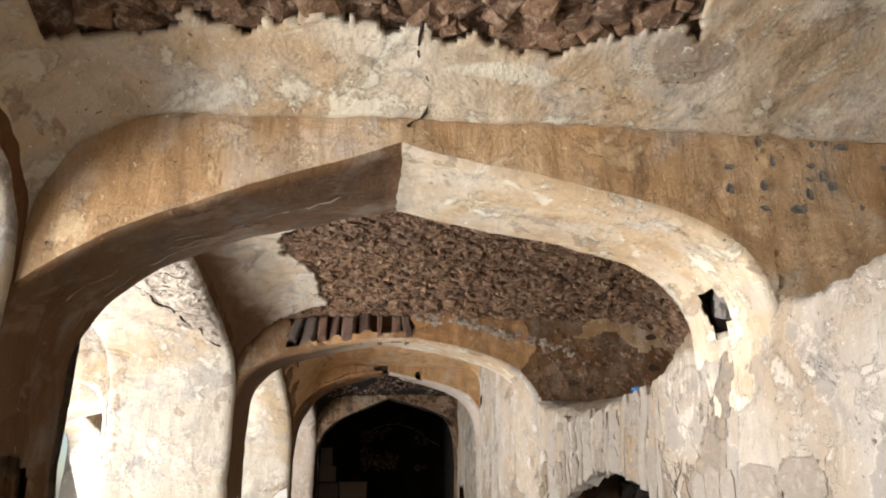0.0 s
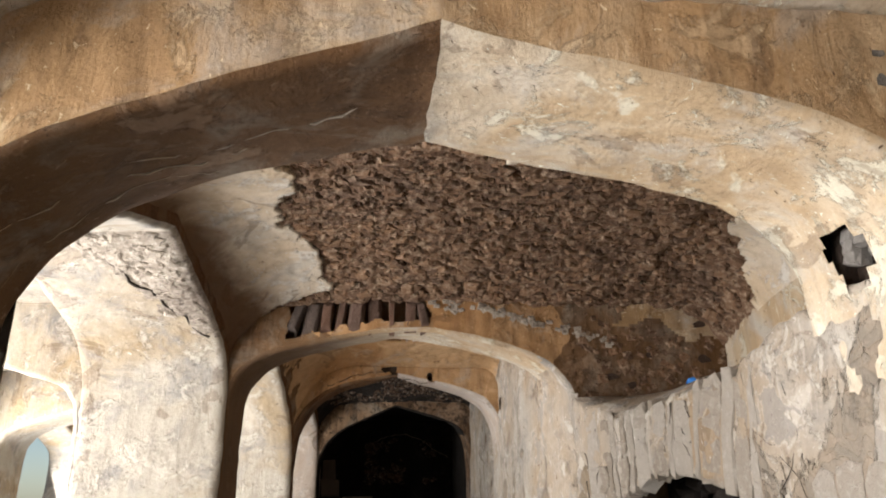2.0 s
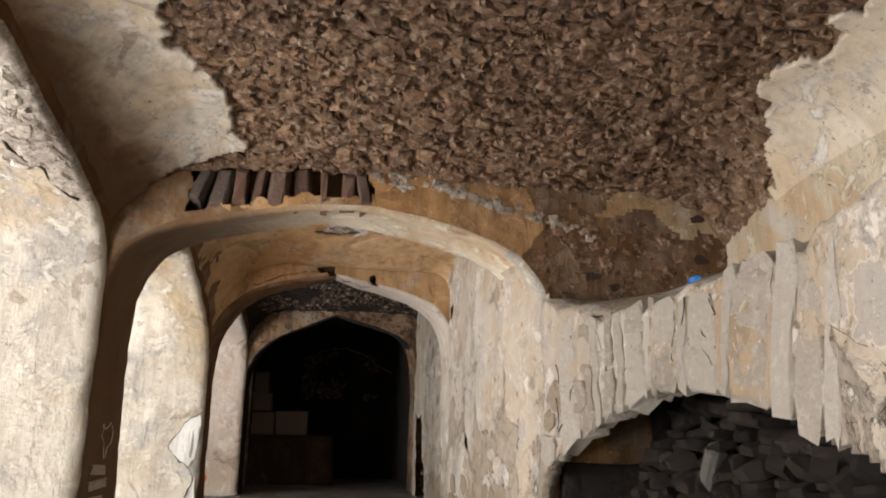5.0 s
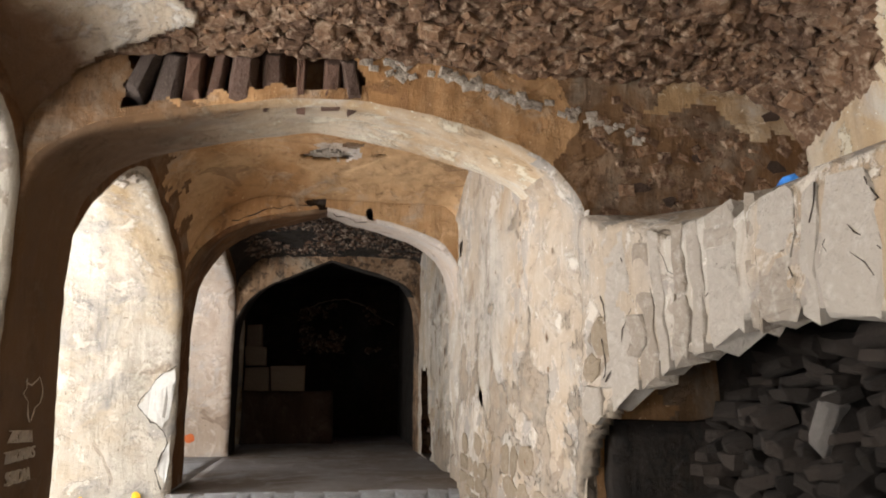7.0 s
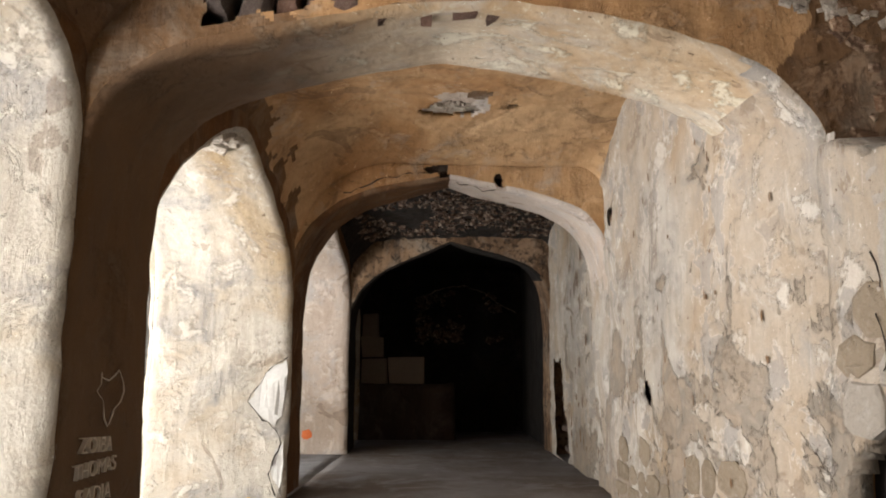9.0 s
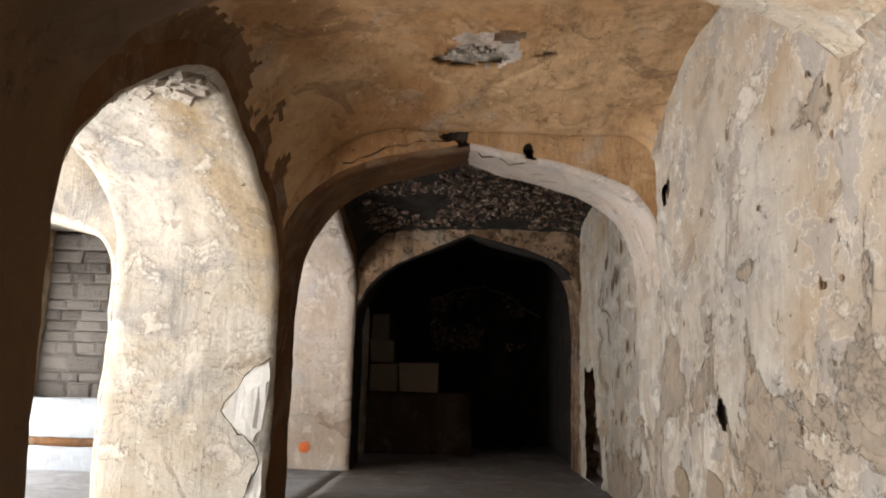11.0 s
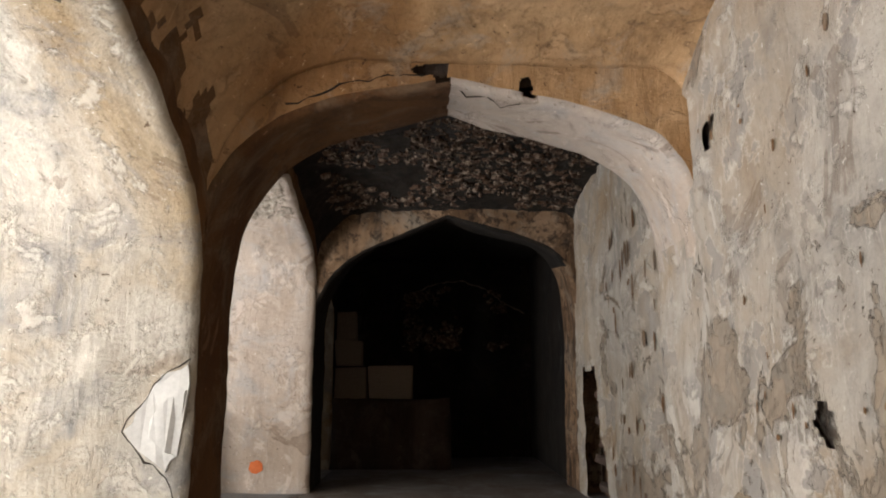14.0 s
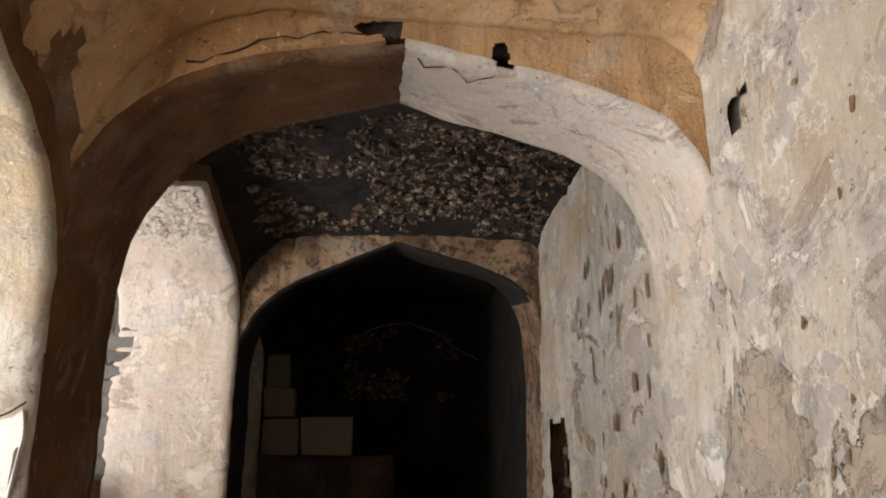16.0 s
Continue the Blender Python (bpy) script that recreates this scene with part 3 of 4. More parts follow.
tops = [along_line(TOP_Z, y) + 0.06 * noise.noise(Vector((y * 3.1, 0, 0))) + 0.07 * noise.noise(Vector((y * 9, 1, 0))) for y in ys]
nz = 60
sh.grid([[(fx(y, t * r / nz) + right_relief(y, t * r / nz), y, t * r / nz) for y, t in zip(ys, tops)] for r in range(nz + 1)], 0, True, keep=lambda p: not breach(p))
sh.grid([[(fx(y, t) + (3.95 - fx(y, t)) * r / 8, y, t + (2.72 - t) * min(1.0, r / 4)) for y, t in zip(ys, tops)] for r in range(9)], 0, True)
wall_infill = tagged(part("wall_infill", sh.mesh("wall_infill"), M_WALL), kind="structure")
sol = wall_infill.modifiers.new("depth", "SOLIDIFY")
sol.thickness, sol.offset = 0.12, -1
# black slabs put the breach's shade into the colour of its side and back
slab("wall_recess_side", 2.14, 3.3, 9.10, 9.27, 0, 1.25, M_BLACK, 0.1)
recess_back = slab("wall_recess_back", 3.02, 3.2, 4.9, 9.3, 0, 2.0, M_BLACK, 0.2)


# ---- vaults ----
def vault(x0, x1, y0, y1, side, edge, crown, left, right_drop=0.0, lean=0.0, cove=0.0):
    """A low sail vault; side(y) is the height along the open side, left the width over which it climbs."""
    ym, half = (y0 + y1) / 2, (y1 - y0) / 2

    def z_at(x, y):
        w = min(1.0, abs((y - ym) / half))
        z = edge + (crown - edge) * (1 - w ** 2.2)
        u = min(1.0, max(0.0, (x - x0 - lean * (y1 - y) / (y1 - y0)) / left))
        s = math.sqrt(max(0.0, 1 - (1 - u) ** 2))
        z = side(y) * (1 - s) + z * s
        if right_drop:
            r = min(1.0, max(0.0, (x1 - x) / 0.35))
            z -= right_drop * w ** 6 * (1 - math.sqrt(max(0.0, 1 - (1 - r) ** 2)))
        if cove:
            r = min(1.0, max(0.0, (x1 - x) / (cove * 1.2)))
            z -= cove * (1 - math.sqrt(max(0.0, 1 - (1 - r) ** 2)))
        return z
    return z_at


def side_arch(c, hw, zs, za, k):
    """The height of a side opening's arch at y, carried a little past the opening."""
    return lambda y: zs + 0.05 + (za + 0.07 - zs) * rise(min(0.995, abs((y - c) / (hw + 0.1))), k)


SIDE_Z = [side_arch(*s[5:10]) for s in SIDES]
V0 = vault(-1.97, 3.95, -0.43, 3.83, SIDE_Z[0], 3.68, 4.15, 0.8)
V1 = vault(-1.82, 3.95, 4.99, 9.25, SIDE_Z[1], 3.74, 4.12, 1.1, lean=-0.24, cove=0.75)
V2 = vault(-1.55, 1.95, 10.3, 13.45, SIDE_Z[2], 3.84, 4.14, 1.1, 0.5, -0.30)
V3 = vault(-1.52, 2.05, 14.5, 18.0, SIDE_Z[3], 3.84, 4.10, 0.9, 0.5, -0.12)


def vault_skin(name, fz, x0, x1, y0, y1, mats, keep=None, mat=0, cell=0.07, lift=0.0, thick=0.0, rough=0.0):
    sh = Shell()

    def z(x, y):
        p = Vector((x * 6, y * 11, 5))
        return fz(x, y) + lift + rough * (noise.noise(p) + 0.7 * noise.noise(p * 2.3) + 0.45 * noise.noise(p * 5.1))
    sh.grid([[(x, y, z(x, y)) for x in steps(x0, x1, cell)] for y in steps(y0, y1, cell)], mat, True, keep)
    ob = tagged(part(name, sh.mesh(name), mats), kind="structure")
    if thick:
        sol = ob.modifiers.new("depth", "SOLIDIFY")
        sol.thickness, sol.offset = thick, -1
    return ob


def bare_0(p):
    x, y = p[0], p[1]
    return y + ragged(x, y, 0.2) < 3.24 + 0.02 * (x - 0.5) ** 2 and -1.75 < x < 1.7 + ragged(y, x, 0.2)


def bare_1(p):
    x, y = p[0], p[1]
    if abs(x - 1.35) < 0.55 and abs(y - 6.0) + ragged(x, y, 0.2) < 0.15:
        return False
    if x + ragged(y, x, 0.3) > 3.15 + 0.36 * max(0.0, y - 6.6):
        return False
    return x + ragged(x, y, 0.34) > -1.02 + 0.1 * (y - 7) - max(0, y - 8.9) * 2.5


def bare_2(p):
    """Where the third vault's plaster has dropped, beside an oval spot."""
    x, y = p[0], p[1]
    return math.hypot((x - 0.22) / 0.30, (y - 12.42) / 0.16) + ragged(x, y, 0.8) < 0.9 or math.hypot((x - 0.72) / 0.25, (y - 12.38) / 0.05) + ragged(x, y, 0.6) < 0.7


def spot_2(p):
    # a browner rim at the left, the corner's shade put into its colour
    if p[0] + ragged(p[0], p[1], 0.3) < -1.5:
        return 3
    return 1 if math.hypot((p[0] - 0.40) / 0.13, (p[1] - 12.12) / 0.10) < 1 else 2 if math.hypot((p[0] - 0.33) / 0.30, (p[1] - 12.3) / 0.34) + ragged(p[0], p[1], 0.6) < 0.9 else 0


vault_skin("ceiling_0", V0, -1.97, 3.95, -0.43, 3.83, [M_BUFF], lambda p: not bare_0(p), cell=0.028, thick=0.06)
vault_skin("ceiling_0_rubble", V0, -1.9, 3.9, -0.43, 3.7, [M_RUBBLE], lift=0.08, cell=0.03, rough=0.06)
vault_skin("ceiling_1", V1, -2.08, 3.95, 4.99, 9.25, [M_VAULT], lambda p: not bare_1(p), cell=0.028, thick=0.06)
vault_skin("ceiling_1_rubble", V1, -2.0, 3.95, 4.99, 9.25, [M_RUBBLE], lift=0.062, cell=0.024, rough=0.06)
vault_skin("ceiling_2", V2, -1.88, 1.95, 10.3, 13.45, [M_OCHRE, M_JAMB, M_ROSE, M_JAMB], lambda p: not bare_2(p), mat=spot_2, cell=0.035, thick=0.04)
vault_skin("ceiling_2_rubble", V2, -0.4, 1.2, 11.8, 13.0, [M_RUBBLE_PALE], lift=0.05, cell=0.03, rough=0.04)
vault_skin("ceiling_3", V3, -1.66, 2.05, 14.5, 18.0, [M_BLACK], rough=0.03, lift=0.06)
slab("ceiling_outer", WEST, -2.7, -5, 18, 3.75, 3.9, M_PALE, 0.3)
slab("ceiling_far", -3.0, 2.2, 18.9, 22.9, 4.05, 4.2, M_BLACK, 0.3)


def vault_stones(fz, x0, x1, y0, y1, keep, seed, count, a=(0.045, 0.25), h=0.055, aspect=(0.42, 0.95)):
    """Broken rubble bedded at random in the underside of a vault, its long sides mostly across the corridor."""
    rng = random.Random(seed)
    spots = []
    while len(spots) < count:
        px, py = rng.uniform(x0, x1), rng.uniform(y0, y1)
        if not keep((px, py)):
            count -= 0.3
            continue
        w = a[0] + (a[1] - a[0]) * rng.random() ** 2
        g = 0.02
        n = Vector((fz(px + g, py) - fz(px - g, py), fz(px, py + g) - fz(px, py - g), -2 * g)).normalized()
        n = (n + Vector((rng.gauss(0, 0.13), rng.gauss(0, 0.16), 0))).normalized()
        turn = rng.gauss(0, 0.4)
        u = Vector((math.cos(turn), math.sin(turn), 0))
        u = (u - n * u.dot(n)).normalized()
        spots.append((Vector(wob(px, py, fz(px, py) + 0.075)), u, n.cross(u), n, w, max(0.035, w * rng.uniform(*aspect)), h * rng.uniform(0.3, 1.3)))
    return spots


tagged(stone_field("ceiling_1_stones", vault_stones(V1, -1.6, 3.85, 5.02, 9.22, bare_1, 11, 4600, (0.035, 0.2), 0.045), M_RUBBLE, 12), kind="structure")
tagged(stone_field("ceiling_0_stones", vault_stones(V0, -1.6, 3.8, 1.2, 3.7, bare_0, 13, 1500), M_RUBBLE, 14), kind="structure")
tagged(stone_field("ceiling_2_stones", vault_stones(V2, -0.2, 1.0, 12.1, 12.7, bare_2, 17, 110, (0.03, 0.1), 0.05), M_RUBBLE_PALE, 18), kind="structure")
tagged(stone_field("ceiling_3_stones", vault_stones(V3, -1.3, 1.9, 14.6, 17.9, lambda p: noise.noise(Vector((p[0] * 1.2, p[1] * 1.2, 0))) > -0.25 and p[1] > 15.1 + 0.5 * noise.noise(Vector((p[0] * 2, p[1], 3))), 15, 1700, (0.03, 0.13), 0.045), M_RUBBLE_SOOT, 16), kind="structure")


# ---- rubble where arches have lost their skin ----
def soffit_stones(side, u0, u1, x0, x1, keep, count, seed, size=(0.05, 0.2), h=0.05):
    """Stones in the crown of a side opening's arch, between two fractions of its half width."""
    name, xi, xo, ya, yb, c, hw, zs, za, k, kb, _ = side
    skew = SKEW.get(name, 0.0)
    rng = random.Random(seed)
    out = []
    for _ in range(count):
        u, x = rng.uniform(u0, u1), rng.uniform(x0, x1)
        f = (x - xi) / (xo - xi)
        kk = k * (1 - f) + kb * f
        z = lambda w: zs + (za - zs) * rise(w, kk)
        n = Vector((0, (z(u + 0.01) - z(u - 0.01)) / (0.02 * hw), -1)).normalized()
        p = (x + skew * (yb - c - u * hw) / (yb - ya), c + u * hw, z(u))
        if keep(p):
            t = Vector((1, rng.gauss(0, 0.5), rng.gauss(0, 0.2)))
            t = (t - n * t.dot(n)).normalized()
            w = rng.uniform(*size)
            out.append((Vector(wob(*p)) - n * 0.01, t, n.cross(t), n, w, w * rng.uniform(0.4, 0.9), h * rng.uniform(0.4, 1.2)))
    return out


tagged(stone_field("wall_side_1_rubble", soffit_stones(SIDES[1], 0.0, 0.85, -2.75, -1.93, lost_1, 420, 21, (0.05, 0.2), 0.03), M_RUBBLE_PALE, 22), kind="structure")
tagged(stone_field("wall_side_2_rubble", soffit_stones(SIDES[2], -0.40, 0.10, -2.85, -1.66, lambda p: True, 260, 23, (0.05, 0.24), 0.08), M_RUBBLE_PALE, 24), kind="structure")
tagged(stone_field("wall_side_3_rubble", soffit_stones(SIDES[3], 0.0, 0.42, -2.3, -1.62, lambda p: True, 120, 25, (0.05, 0.2), 0.02), M_RUBBLE_PALE, 26), kind="structure")


def face_stones(x0, x1, z0, z1, y, n_vec, keep, count, seed, size=(0.05, 0.2), h=0.05):
    rng = random.Random(seed)
    n = Vector(n_vec)
    out = []
    for _ in range(count):
        x, z = rng.uniform(x0, x1), rng.uniform(z0, z1)
        if keep(x, z):
            t = Vector((1, 0, rng.gauss(0, 0.4))).normalized()
            w = rng.uniform(*size)
            out.append((Vector(wob(x, y, z)), t, n.cross(t), n, w, w * rng.uniform(0.5, 0.95), h * rng.uniform(0.3, 1.2)))
    return out


tagged(stone_field("wall_1_socket_stones", [(Vector((2.33, 4.33 + 0.1 * i, 2.72 + 0.07 * (i % 2) + 0.06 * j)), Vector((0, 1, 0.2)).normalized(), Vector((0, -0.2, 1)).normalized(), Vector((-1, 0, 0)), 0.12, 0.09, 0.07) for i in range(3) for j in range(3)], M_GREYBLOCK, 44), kind="structure")

# bedding stones in the bare spandrel, and the broken key of the third arch
tagged(stone_field("wall_2_rubble", face_stones(1.7, 3.9, 2.65, 3.8, 9.26, (0, -1, 0), lambda x, z: face_2((x, 9.25, z)) == 5 and x > 2.2 and not (2.75 < x < 3.75 and z > 3.5 + ragged(x, z, 0.3)), 170, 31, (0.04, 0.14), 0.022), M_RUBBLE, 32), kind="structure")
tagged(stone_field("wall_2_crest", face_stones(0.3, 2.6, 3.3, 3.8, 9.25, (0, -1, 0), lambda x, z: abs(z - (3.78 - 0.02 * x - 0.06 * x * x)) < 0.05, 320, 33, (0.03, 0.10), 0.016), M_RUBBLE_PALE, 34), kind="structure")
tagged(stone_field("wall_north_rubble", face_stones(-0.5, 1.5, 2.3, 3.5, 22.88, (0, -1, 0), lambda x, z: ragged(x, z, 0.5) > -0.03 and z < 3.6 - 0.2 * abs(x - 0.5), 260, 39, (0.06, 0.2), 0.06), M_RUBBLE_SOOT, 40), kind="structure")


# ---- cracks: thin dark grooves that follow the surface ----
def groove(name, pts, width, parent=None):
    """A crack as a thin ribbon through the given corners, 3 mm proud, its width uneven."""
    rng = random.Random(name + str(pts[0]))
    path = []
    for a, b in zip(pts, pts[1:]):
        a, b = Vector(a), Vector(b)
        n = max(2, int((b - a).length / 0.06))
        path += [a.lerp(b, i / n) for i in range(n)]
    path.append(Vector(pts[-1]))
    path = [Vector(wob(*p)) + Vector([rng.gauss(0, 0.008) for _ in range(3)]) for p in path]
    cu = bpy.data.curves.new(name, "CURVE")
    cu.dimensions = "3D"
    cu.bevel_depth, cu.bevel_resolution = width, 0
    sp = cu.splines.new("POLY")
    sp.points.add(len(path) - 1)
    for q, p in zip(sp.points, path):
        q.co = (*p, 1)
        q.radius = rng.uniform(0.25, 1.2)
    tmp = bpy.data.objects.new(name, cu)
    me = bpy.data.meshes.new_from_object(tmp)
    bpy.data.objects.remove(tmp)
    return tagged(part(name, me, M_CRACK, parent), kind="" if parent else "structure")


groove("wall_crack", [(0.13, 3.825, 3.62), (0.20, 3.822, 3.68)] + [(0.2 + 0.06 * math.sin(q * 9), q, V0(0.2, q) + 0.002) for q in (3.76, 3.68, 3.6, 3.5, 3.4, 3.3, 3.2)], 0.012)
groove("wall_crack", [(fx(5.3, 2.2) - 0.004, 5.3, 2.2), (fx(5.25, 1.9) - 0.004, 5.25, 1.9), (fx(5.5, 1.6) - 0.004, 5.5, 1.6), (fx(5.4, 1.3) - 0.004, 5.4, 1.3)], 0.0035)
groove("wall_crack", [(fx(8.7, 2.3), 8.7, 2.3), (fx(8.55, 2.0), 8.55, 2.0), (fx(8.7, 1.7), 8.7, 1.7), (fx(8.85, 1.5), 8.85, 1.5)], 0.005)
groove("wall_crack", [(fx(8.95, 1.9), 8.95, 1.9), (fx(8.85, 1.6), 8.85, 1.6), (fx(8.98, 1.4), 8.98, 1.4)], 0.005)
groove("wall_crack", [(0.05, 13.44, 3.72), (0.16, 13.50, 3.71), (0.28, 13.62, 3.68), (0.42, 13.58, 3.66), (0.55, 13.66, 3.62), (0.68, 13.56, 3.61), (0.72, 13.46, 3.62)], 0.006)
groove("wall_crack", [(-0.05, 13.445, 3.77), (-0.3, 13.445, 3.72), (-0.55, 13.445, 3.66), (-0.8, 13.445, 3.57), (-1.0, 13.445, 3.48)], 0.007)
groove("wall_crack", [(-1.55, 13.37, 1.7), (-1.75, 13.37, 1.6), (-1.97, 13.37, 1.25), (-1.80, 13.37, 1.05), (-1.65, 13.37, 0.95), (-1.60, 13.37, 0.8), (-1.7, 13.37, 0.5), (-1.62, 13.37, 0.3)], 0.008)


def soffit_line(name, wall, f, u0, u1, width, mat):
    """A wavering line of salts that follows an arch's soffit at a fraction f of its depth."""
    _, y0, y1, c, hw, zs, za, _, _ = next(w for w in WALLS if w[0] == wall)
    k, kb, zb = SHAPES[wall]
    pts = []
    for u in steps(u0, u1, 0.06):
        ff = f + 0.05 * math.sin(u * 11) + 0.04 * math.sin(u * 23 + 1)
        z = zs + (za + (zb - za) * ff - zs) * (rise(u, k) * (1 - ff) + rise(u, kb) * ff)
        pts.append((c + u * hw, y0 + (y1 - y0) * ff, z + 0.004))
    ob = groove(name, pts, width)
    ob.data.materials[0] = mat
    return ob


for f, u0, u1, width in ((0.50, -0.92, -0.15, 0.007), (0.62, -0.85, -0.3, 0.005), (0.78, -0.97, -0.5, 0.005)):
    soffit_line("wall_1_salt_line", "wall_1", f, u0, u1, width, M_STREAKED)


# the sharp lip of the rubble patch in the side arch's crown
lip = []
for u in steps(0.12, 0.82, 0.07):
    zz = 2.3 + 1.48 * rise(u, 0.4)
    lip.append((-1.85 - (zz - 3.2) / 0.62 + 0.04 * math.sin(u * 31), 7.12 + u * 2.09, zz))
groove("wall_side_1_lip", lip, 0.016)


rim = groove("wall_north_rim", [(-0.3, 22.86, 3.44), (0.2, 22.86, 3.62), (0.65, 22.86, 3.66), (1.1, 22.86, 3.50), (1.5, 22.86, 3.22), (1.85, 22.86, 3.02)], 0.016)
rim.data.materials[0] = M_BLOCK


# hollows and scars in the plaster, the deep ones' shade put into their colour
def scars(name, spots, mat, seed):
    """Small broken hollows, each a ragged shallow cup of its own in one wall: (place, width, height, facing)."""
    rng = random.Random(seed)
    vs, fs = [], []
    for c, w, h, n in spots:
        n = Vector(n)
        u = Vector((0, 0, 1)).cross(n).normalized()
        base = len(vs)
        k = 9
        c = Vector(wob(*c))
        for i in range(k):
            a = 2 * math.pi * (i + rng.uniform(-0.3, 0.3)) / k
            r = rng.uniform(0.6, 1.1)
            vs.append(tuple(c + u * (w / 2 * r * math.cos(a)) + Vector((0, 0, h / 2 * r * math.sin(a))) + n * 0.006))
        vs.append(tuple(c + n * 0.003))
        fs += [(base + i, base + (i + 1) % k, base + k) for i in range(k)]
    me = bpy.data.meshes.new(name)
    me.from_pydata(vs, [], fs)
    me.update()
    return tagged(part(name, me, mat), kind="structure")


SOUTH, WESTWARD = (0, -1, 0), (-1, 0, 0)
rng = random.Random(81)
scars("wall_2_scars", [((3.60, 9.24, 3.56), 0.20, 0.10, SOUTH), ((3.62, 9.24, 3.17), 0.18, 0.13, SOUTH), ((3.0, 9.24, 3.2), 0.12, 0.08, SOUTH), ((2.5, 9.24, 2.95), 0.2, 0.1, SOUTH), ((2.75, 9.24, 2.86), 0.14, 0.1, SOUTH)], M_UMBER, 82)
scars("wall_right_scars", [((right_x(y, z) - 0.004, y, z), rng.uniform(0.02, 0.06), rng.uniform(0.03, 0.10), WESTWARD) for y, z in [(rng.uniform(9.6, 13.2), rng.uniform(0.3, 3.3)) for _ in range(46)]], M_JAMB, 83)
scars("wall_right_far_scars", [((along_line(RIGHT, y) + right_relief(y, z) - 0.004, y, z), rng.uniform(0.04, 0.12), rng.uniform(0.08, 0.3), WESTWARD) for y, z in [(rng.uniform(14.8, 16.6), rng.uniform(0.5, 3.2)) for _ in range(40)]], M_JAMB, 84)
for _ in range(30):
    y, z = rng.uniform(4.6, 9.1), rng.uniform(1.2, 2.35)
    pts = []
    for _ in range(rng.choice((2, 3, 4))):
        if breach_z(y) + 0.1 < z < 2.4 and y < 9.2:
            pts.append((fx(y, z) + right_relief(y, z) - 0.004, y, z))
        y, z = y + rng.gauss(0, 0.09), z - rng.uniform(0.06, 0.2)
    if len(pts) > 1:
        groove("wall_crack", pts, rng.uniform(0.002, 0.005))
scars("wall_1_scars", [((x, 3.82, z), rng.uniform(0.03, 0.12), rng.uniform(0.03, 0.10), SOUTH) for x, z in [(rng.uniform(1.9, 3.6), rng.uniform(3.15, 3.7)) for _ in range(26)]], M_GREYBLOCK, 86)


# ---- pieces ----
def make_stone_mesh(name, seed, mat):
    rng = random.Random(seed)
    me = bpy.data.meshes.new(name)
    me.from_pydata([tuple(p) for p in stone_verts(rng, Vector(), Vector((1, 0, 0)), Vector((0, 1, 0)), Vector((0, 0, 1)), 1, 1, 1)], [], STONE_FACES)
    me.materials.append(mat)
    me.update()
    return me


def place(name, me, parent, u, v, n, at_, a, b, h, label=""):
    """One piece on shared mesh data, a by b by h, its outward side along n."""
    ob = new(name, me)
    ob.parent = parent
    m = Matrix.Identity(4)
    for i, (w, s) in enumerate(((u, a), (v, b), (n, h))):
        for r in range(3):
            m[r][i] = w[r] * s
    for r in range(3):
        m[r][3] = at_[r]
    ob.matrix_local = m
    if label:
        ob["label"] = label
    return ob


# rubble courses inside the breach, near black with the recess's shade in their colour
rng = random.Random(41)
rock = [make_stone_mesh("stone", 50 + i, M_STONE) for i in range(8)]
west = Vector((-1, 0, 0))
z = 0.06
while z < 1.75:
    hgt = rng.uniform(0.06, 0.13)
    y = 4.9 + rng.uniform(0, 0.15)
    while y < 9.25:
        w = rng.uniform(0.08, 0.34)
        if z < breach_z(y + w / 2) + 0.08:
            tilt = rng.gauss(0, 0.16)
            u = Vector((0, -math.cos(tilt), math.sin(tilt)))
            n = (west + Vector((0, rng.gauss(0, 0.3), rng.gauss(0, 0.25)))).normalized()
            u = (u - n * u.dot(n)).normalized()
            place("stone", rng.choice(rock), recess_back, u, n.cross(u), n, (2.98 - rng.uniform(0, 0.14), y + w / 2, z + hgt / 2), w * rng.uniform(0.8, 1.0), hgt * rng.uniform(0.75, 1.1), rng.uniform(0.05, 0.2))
        y += w
    z += hgt
slab_rock = make_stone_mesh("stone", 71, M_GREYBLOCK)
place("stone", slab_rock, recess_back, Vector((0, -0.5, 0.86)), Vector((0, -0.86, -0.5)), west, (2.78, 7.75, 1.30), 0.30, 0.12, 0.08, "pale loose slab")

